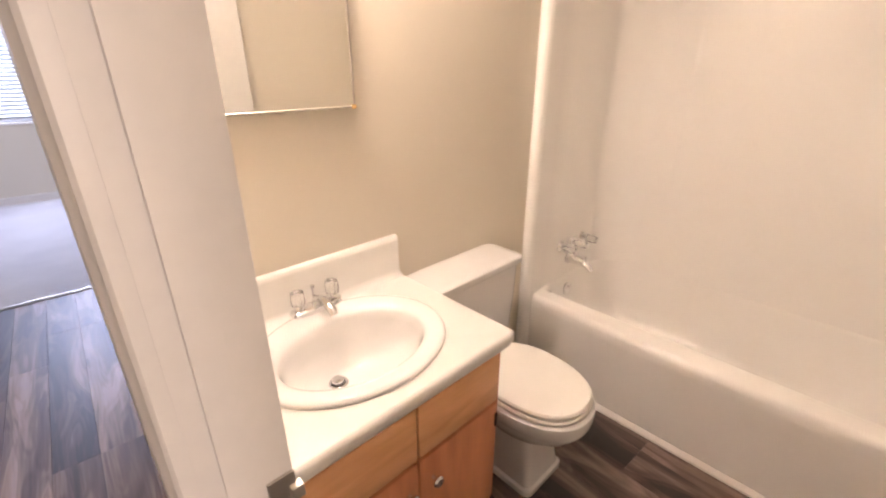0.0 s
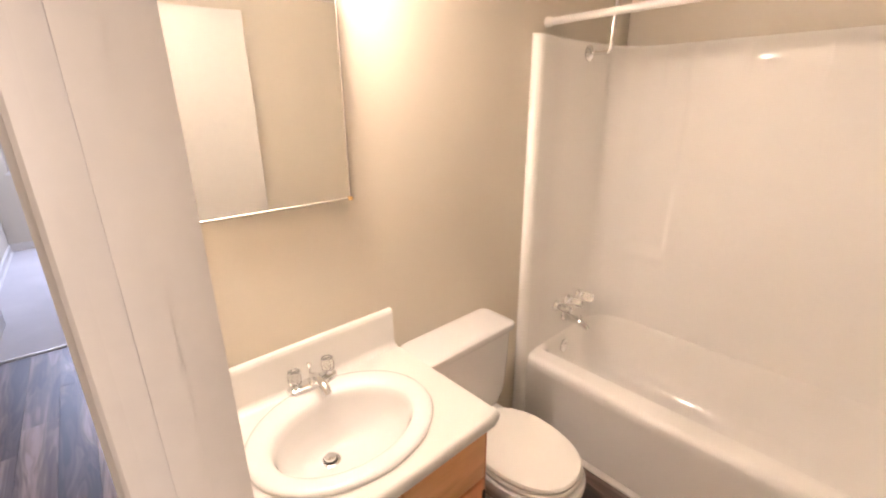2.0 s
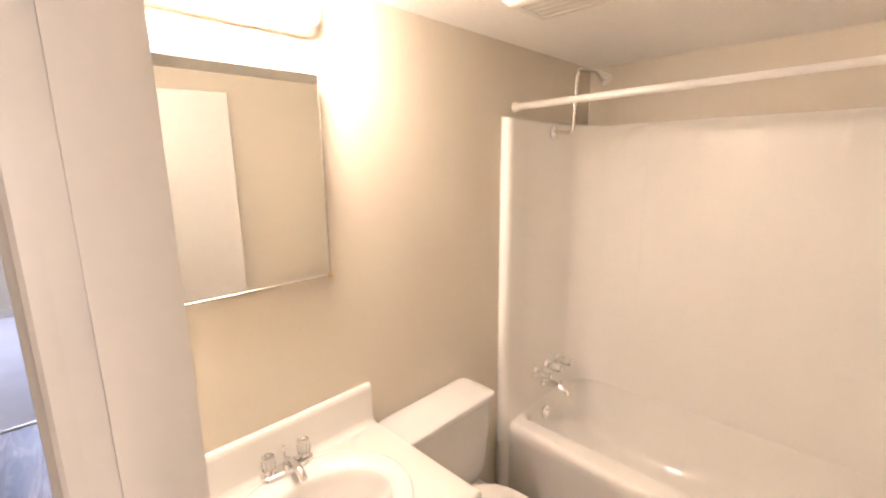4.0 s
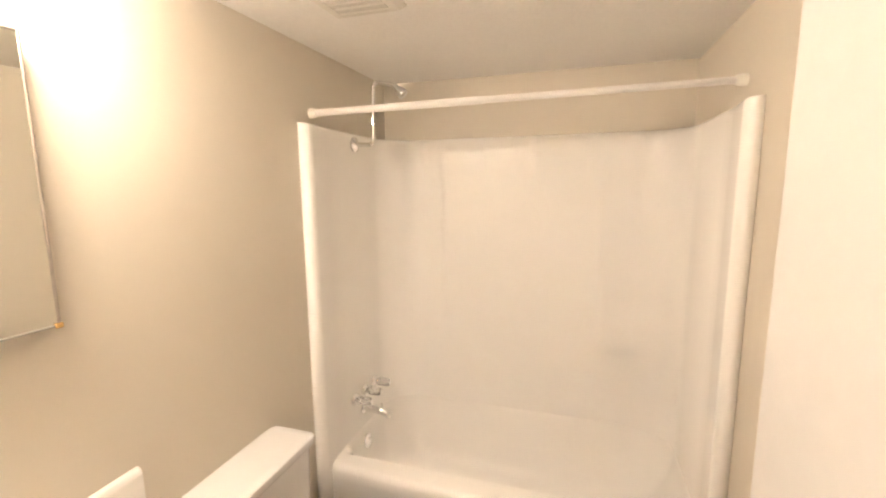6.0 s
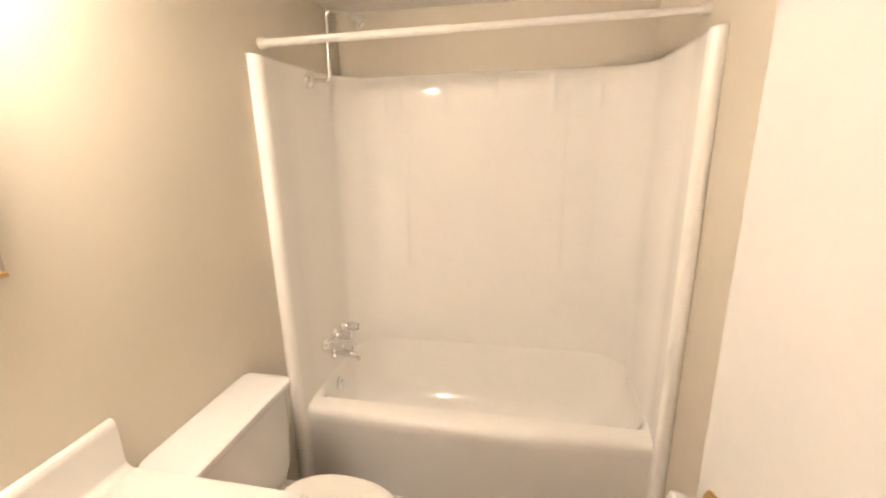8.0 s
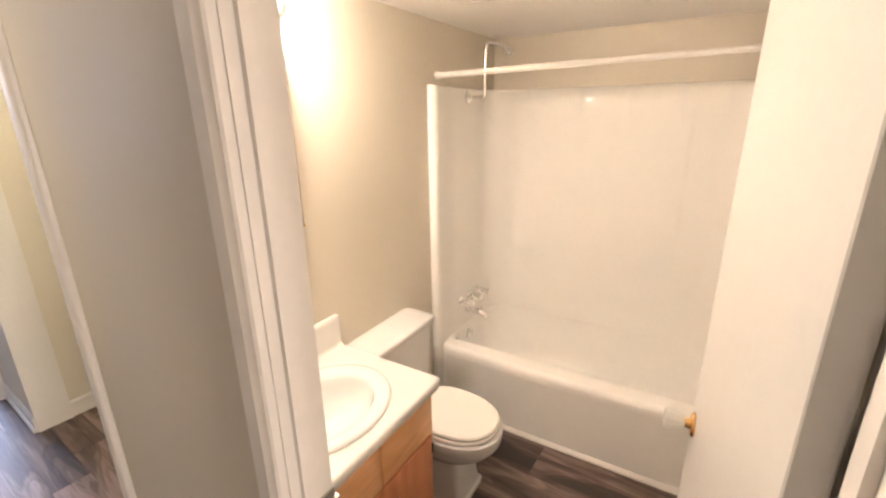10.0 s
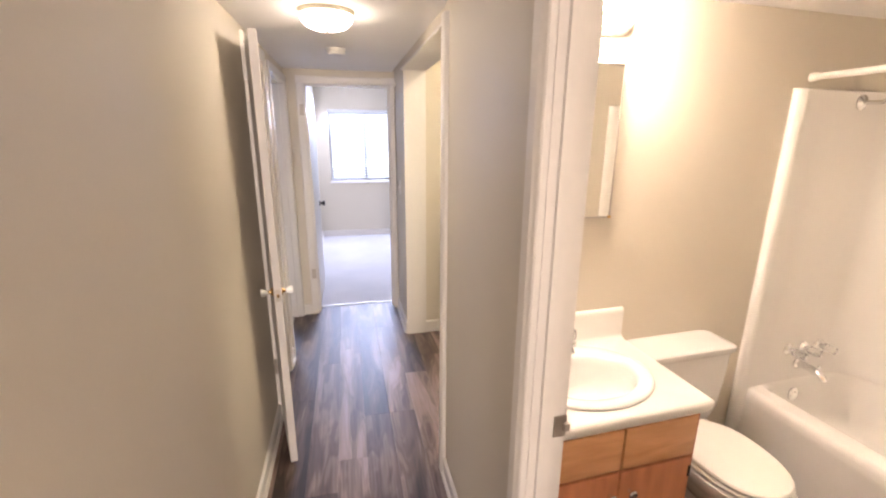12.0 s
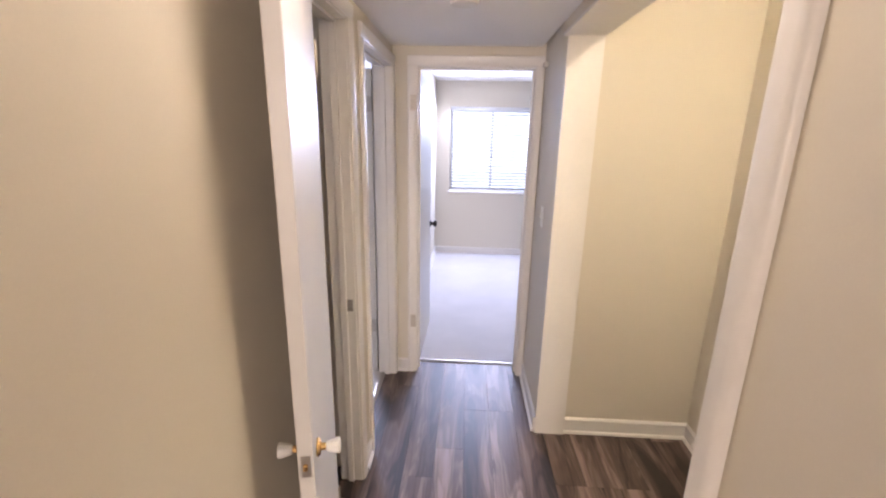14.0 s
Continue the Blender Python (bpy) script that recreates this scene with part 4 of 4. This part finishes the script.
# ---- hall fixtures ----
AXES[0] = HALL
LX, LY = -0.012, 1.87
lamp = thing("ceiling_lamp", (LX, LY, H), "lit frosted glass dome lamp on the hall ceiling", "ceiling lamp")
part("canopy", lathe([(0.118, 0), (0.119, -0.005), (0.115, -0.013), (0.107, -0.019), (0.100, -0.019)], (LX, LY, H - 0.001), n=40), material("almond_metal", (0.70, 0.63, 0.50), 0.35, 0.4, vary=0.05), lamp)
part("dome", lathe([(0.108, -0.018), (0.110, -0.026), (0.104, -0.042), (0.087, -0.058), (0.060, -0.069), (0.030, -0.075), (0.004, -0.077)], (LX, LY, H), n=40), DOMEG, lamp, "glowing frosted glass bowl", sharp=70)
part("finial", lathe([(0.010, -0.074), (0.010, -0.079), (0.006, -0.084), (0.002, -0.087)], (LX, LY, H), n=14), STEEL, lamp)
alc = thing("ceiling_lamp", (0.95, 1.80, HA), "lit round glass lamp on the alcove ceiling", "ceiling lamp")
part("canopy", lathe([(0.09, 0), (0.09, -0.015), (0.08, -0.02)], (0.95, 1.80, HA - 0.001), n=32), PLASTIC, alc)
part("globe", lathe([(0.078, -0.018), (0.085, -0.04), (0.078, -0.075), (0.05, -0.1), (0.004, -0.108)], (0.95, 1.80, HA), n=32), glow("lit_alcove_glass", (1.0, 0.89, 0.66), 92.0), alc, "glowing glass", sharp=70)
det = thing("smoke_detector", (0.013, 2.75, H), "round white smoke detector on the hall ceiling", "smoke detector")
part("base", lathe([(0.062, 0), (0.062, -0.012), (0.058, -0.014)], (0.013, 2.75, H - 0.001), n=32), PLASTIC, det)
part("cover", lathe([(0.056, -0.013), (0.056, -0.026), (0.050, -0.036), (0.030, -0.040), (0.003, -0.040)], (0.013, 2.75, H), n=32), PLASTIC, det)
sen = thing("wall_sensor", (RF, 3.65, 2.04), "small white sensor box high on the hall wall", "sensor")
part("housing", box(RF - 0.026, RF - 0.001, 3.62, 3.675, 2.030, 2.058, 0.006), PLASTIC, sen)
sw = thing("light_switch", (RF, 3.45, 1.15), "white toggle light switch on the hall wall", "light switch")
part("cover_plate", box(RF - 0.006, RF - 0.0005, 3.415, 3.485, 1.15, 1.265, 0.002), PLASTIC, sw)
part("toggle", box(RF - 0.016, RF - 0.006, 3.446, 3.454, 1.2, 1.222, 0.002), PLASTIC, sw)


# ---- windows with blinds ----
def window(name, x0, x1, label):
    root = thing(name, ((x0 + x1) / 2, FW + 0.06, WZ0), label, "window", kind="structure")
    y0, y1 = FW + 0.06, FW + 0.10
    f = 0.045
    for a, b, c, d in ((x0, x1, WZ0, WZ0 + f), (x0, x1, WZ1 - f, WZ1), (x0, x0 + f, WZ0 + f, WZ1 - f), (x1 - f, x1, WZ0 + f, WZ1 - f), ((x0 + x1) / 2 - 0.018, (x0 + x1) / 2 + 0.018, WZ0 + f, WZ1 - f)):
        part("window_frame", box(a, b, y0, y1, c, d, 0.003, seg=1), TRIM, root)
    for a, b in ((x0 + f, (x0 + x1) / 2 - 0.018), ((x0 + x1) / 2 + 0.018, x1 - f)):
        p = part("pane", box(a, b, y0 + 0.018, y0 + 0.022, WZ0 + f, WZ1 - f), GLASS, root)
        p.visible_shadow = False
    part("window_sill", box(x0 - 0.02, x1 + 0.02, FW - 0.03, FW + 0.06, WZ0 - 0.025, WZ0 - 0.001, 0.005), TRIM, root)
    bl = thing("window_blind", ((x0 + x1) / 2, FW + 0.03, WZ0), "white horizontal slat blind lowered over the window", "blind", "bedroom blinds")
    part("head_rail", box(x0 + 0.006, x1 - 0.006, FW + 0.008, FW + 0.052, WZ1 - 0.045, WZ1 - 0.002, 0.003), VINYL, bl)
    part("bottom_rail", box(x0 + 0.008, x1 - 0.008, FW + 0.010, FW + 0.050, WZ0 + 0.004, WZ0 + 0.022, 0.003), VINYL, bl)
    m = 25
    base = None
    for i in range(m):
        z = WZ0 + 0.045 + i * (WZ1 - WZ0 - 0.105) / (m - 1)
        if base is None:
            s = loft([[(x, FW + 0.03 + u, WZ0 + 0.045 + w) for u, w in ((0.0165, -0.0165), (0.001, 0.001), (-0.0155, 0.0160), (-0.0162, 0.0153), (0.0003, 0.0001), (0.0158, -0.0174))] for x in (x0 + 0.01, x1 - 0.01)], cap0=True, cap1=True)
            base = part("slat", s, SLAT, bl, sharp=60)
        else:
            o = base.copy()
            scene.collection.objects.link(o)
            o.location.z = z - (WZ0 + 0.045)
    for x in (x0 + 0.15, x1 - 0.15):
        part("ladder_cord", box(x - 0.002, x + 0.002, FW + 0.006, FW + 0.008, WZ0 + 0.02, WZ1 - 0.04), VINYL, bl)
    return root


window("window_1", *W1, "white sliding window in the far bedroom wall")
window("window_2", *W2, "white sliding window in the side bedroom wall")
wand = thing("blind_wand", (0.85, FW, 1.3), "thin clear tilt wand hanging from the blind", "blind wand")
part("rod", tube([(0.86, FW - 0.004, WZ1 - 0.03), (0.86, FW - 0.006, 1.35)], 0.005, 8), VINYL, wand)

backdrop = bmesh.new()
box(-40, 40, 60, 60.2, -8, 30, bm=backdrop)
tagged(link("backdrop", backdrop, glow("overcast_distance", (0.90, 0.95, 1.0), 0.95), kind="structure"), "pale bright overcast distance outside")
ground = bmesh.new()
box(-60, 60, FW + 0.14, 62, -3.1, -3.0, bm=ground)
tagged(link("ground", ground, material("pale_ground", (0.4, 0.42, 0.38), 0.9, grain=2, vary=0.15), kind="structure"), "pale ground outside the windows")
for x0, x1, y in ((-0.268, 0.428, END + 0.140),):
    tagged(link("threshold_strip", loft([[(x, y - 0.018, 0.001), (x, y - 0.006, 0.010), (x, y + 0.006, 0.013), (x, y + 0.018, 0.009)] for x in (x0, x1)], cap0=True, cap1=True), STEEL, kind="structure"), "metal carpet transition strip")
tagged(link("threshold_strip", loft([[(L - 0.098, y, 0.009), (L - 0.086, y, 0.013), (L - 0.074, y, 0.010), (L - 0.066, y, 0.001)] for y in (2.972, 3.688)], cap0=True, cap1=True), STEEL, kind="structure"), "metal carpet transition strip")

# ---- plank floor ----
floor = thing("floor", (0.0, 1.0, 0), "dark brown wood-look vinyl plank floor with pale streaks", "floor", kind="structure")
PW, PL = 0.152, 1.22
MESHES = {}
rng = random.Random(4)


def plank(x0, x1, y0, y1):
    key = (round(x1 - x0, 3), round(y1 - y0, 3))
    if key not in MESHES:
        bm = bmesh.new()
        w, l, g, c = (x1 - x0) / 2, (y1 - y0) / 2, 0.0002, 0.0006
        lo = [(-w + g, -l + g, -0.006), (w - g, -l + g, -0.006), (w - g, l - g, -0.006), (-w + g, l - g, -0.006)]
        mid = [(x, y, -c) for x, y, z in lo]
        hi = [(math.copysign(abs(x) - c, x), math.copysign(abs(y) - c, y), 0) for x, y, z in lo]
        loft([lo, mid, hi], bm=bm, cap0=True, cap1=True)
        me = bpy.data.meshes.new("plank")
        bm.to_mesh(me)
        bm.free()
        me.materials.append(PLANK)
        MESHES[key] = me
    o = new("plank", MESHES[key])
    o.parent = floor
    o.matrix_parent_inverse = PLACE[floor].inverted()
    o.location = HALL @ Vector(((x0 + x1) / 2, (y0 + y1) / 2, 0))
    o.rotation_euler = (0, 0, radians(-3.2))


x = L - 0.11
while x < 2.1:
    xe = x + PW
    y = -2.0 - rng.choice((0.12, 0.35, 0.55, 0.78, 0.98, 1.13))
    stop = END + 0.135 if xe < 0.6 else (3.2 if xe < 1.5 else BN + 0.15)
    start = -2.0 if xe < 0.6 else BS - 0.1
    while y < stop:
        a, b = max(y, start), min(y + PL, stop)
        if b - a > 0.02:
            plank(x, xe, a, b)
        y += PL
    x = xe
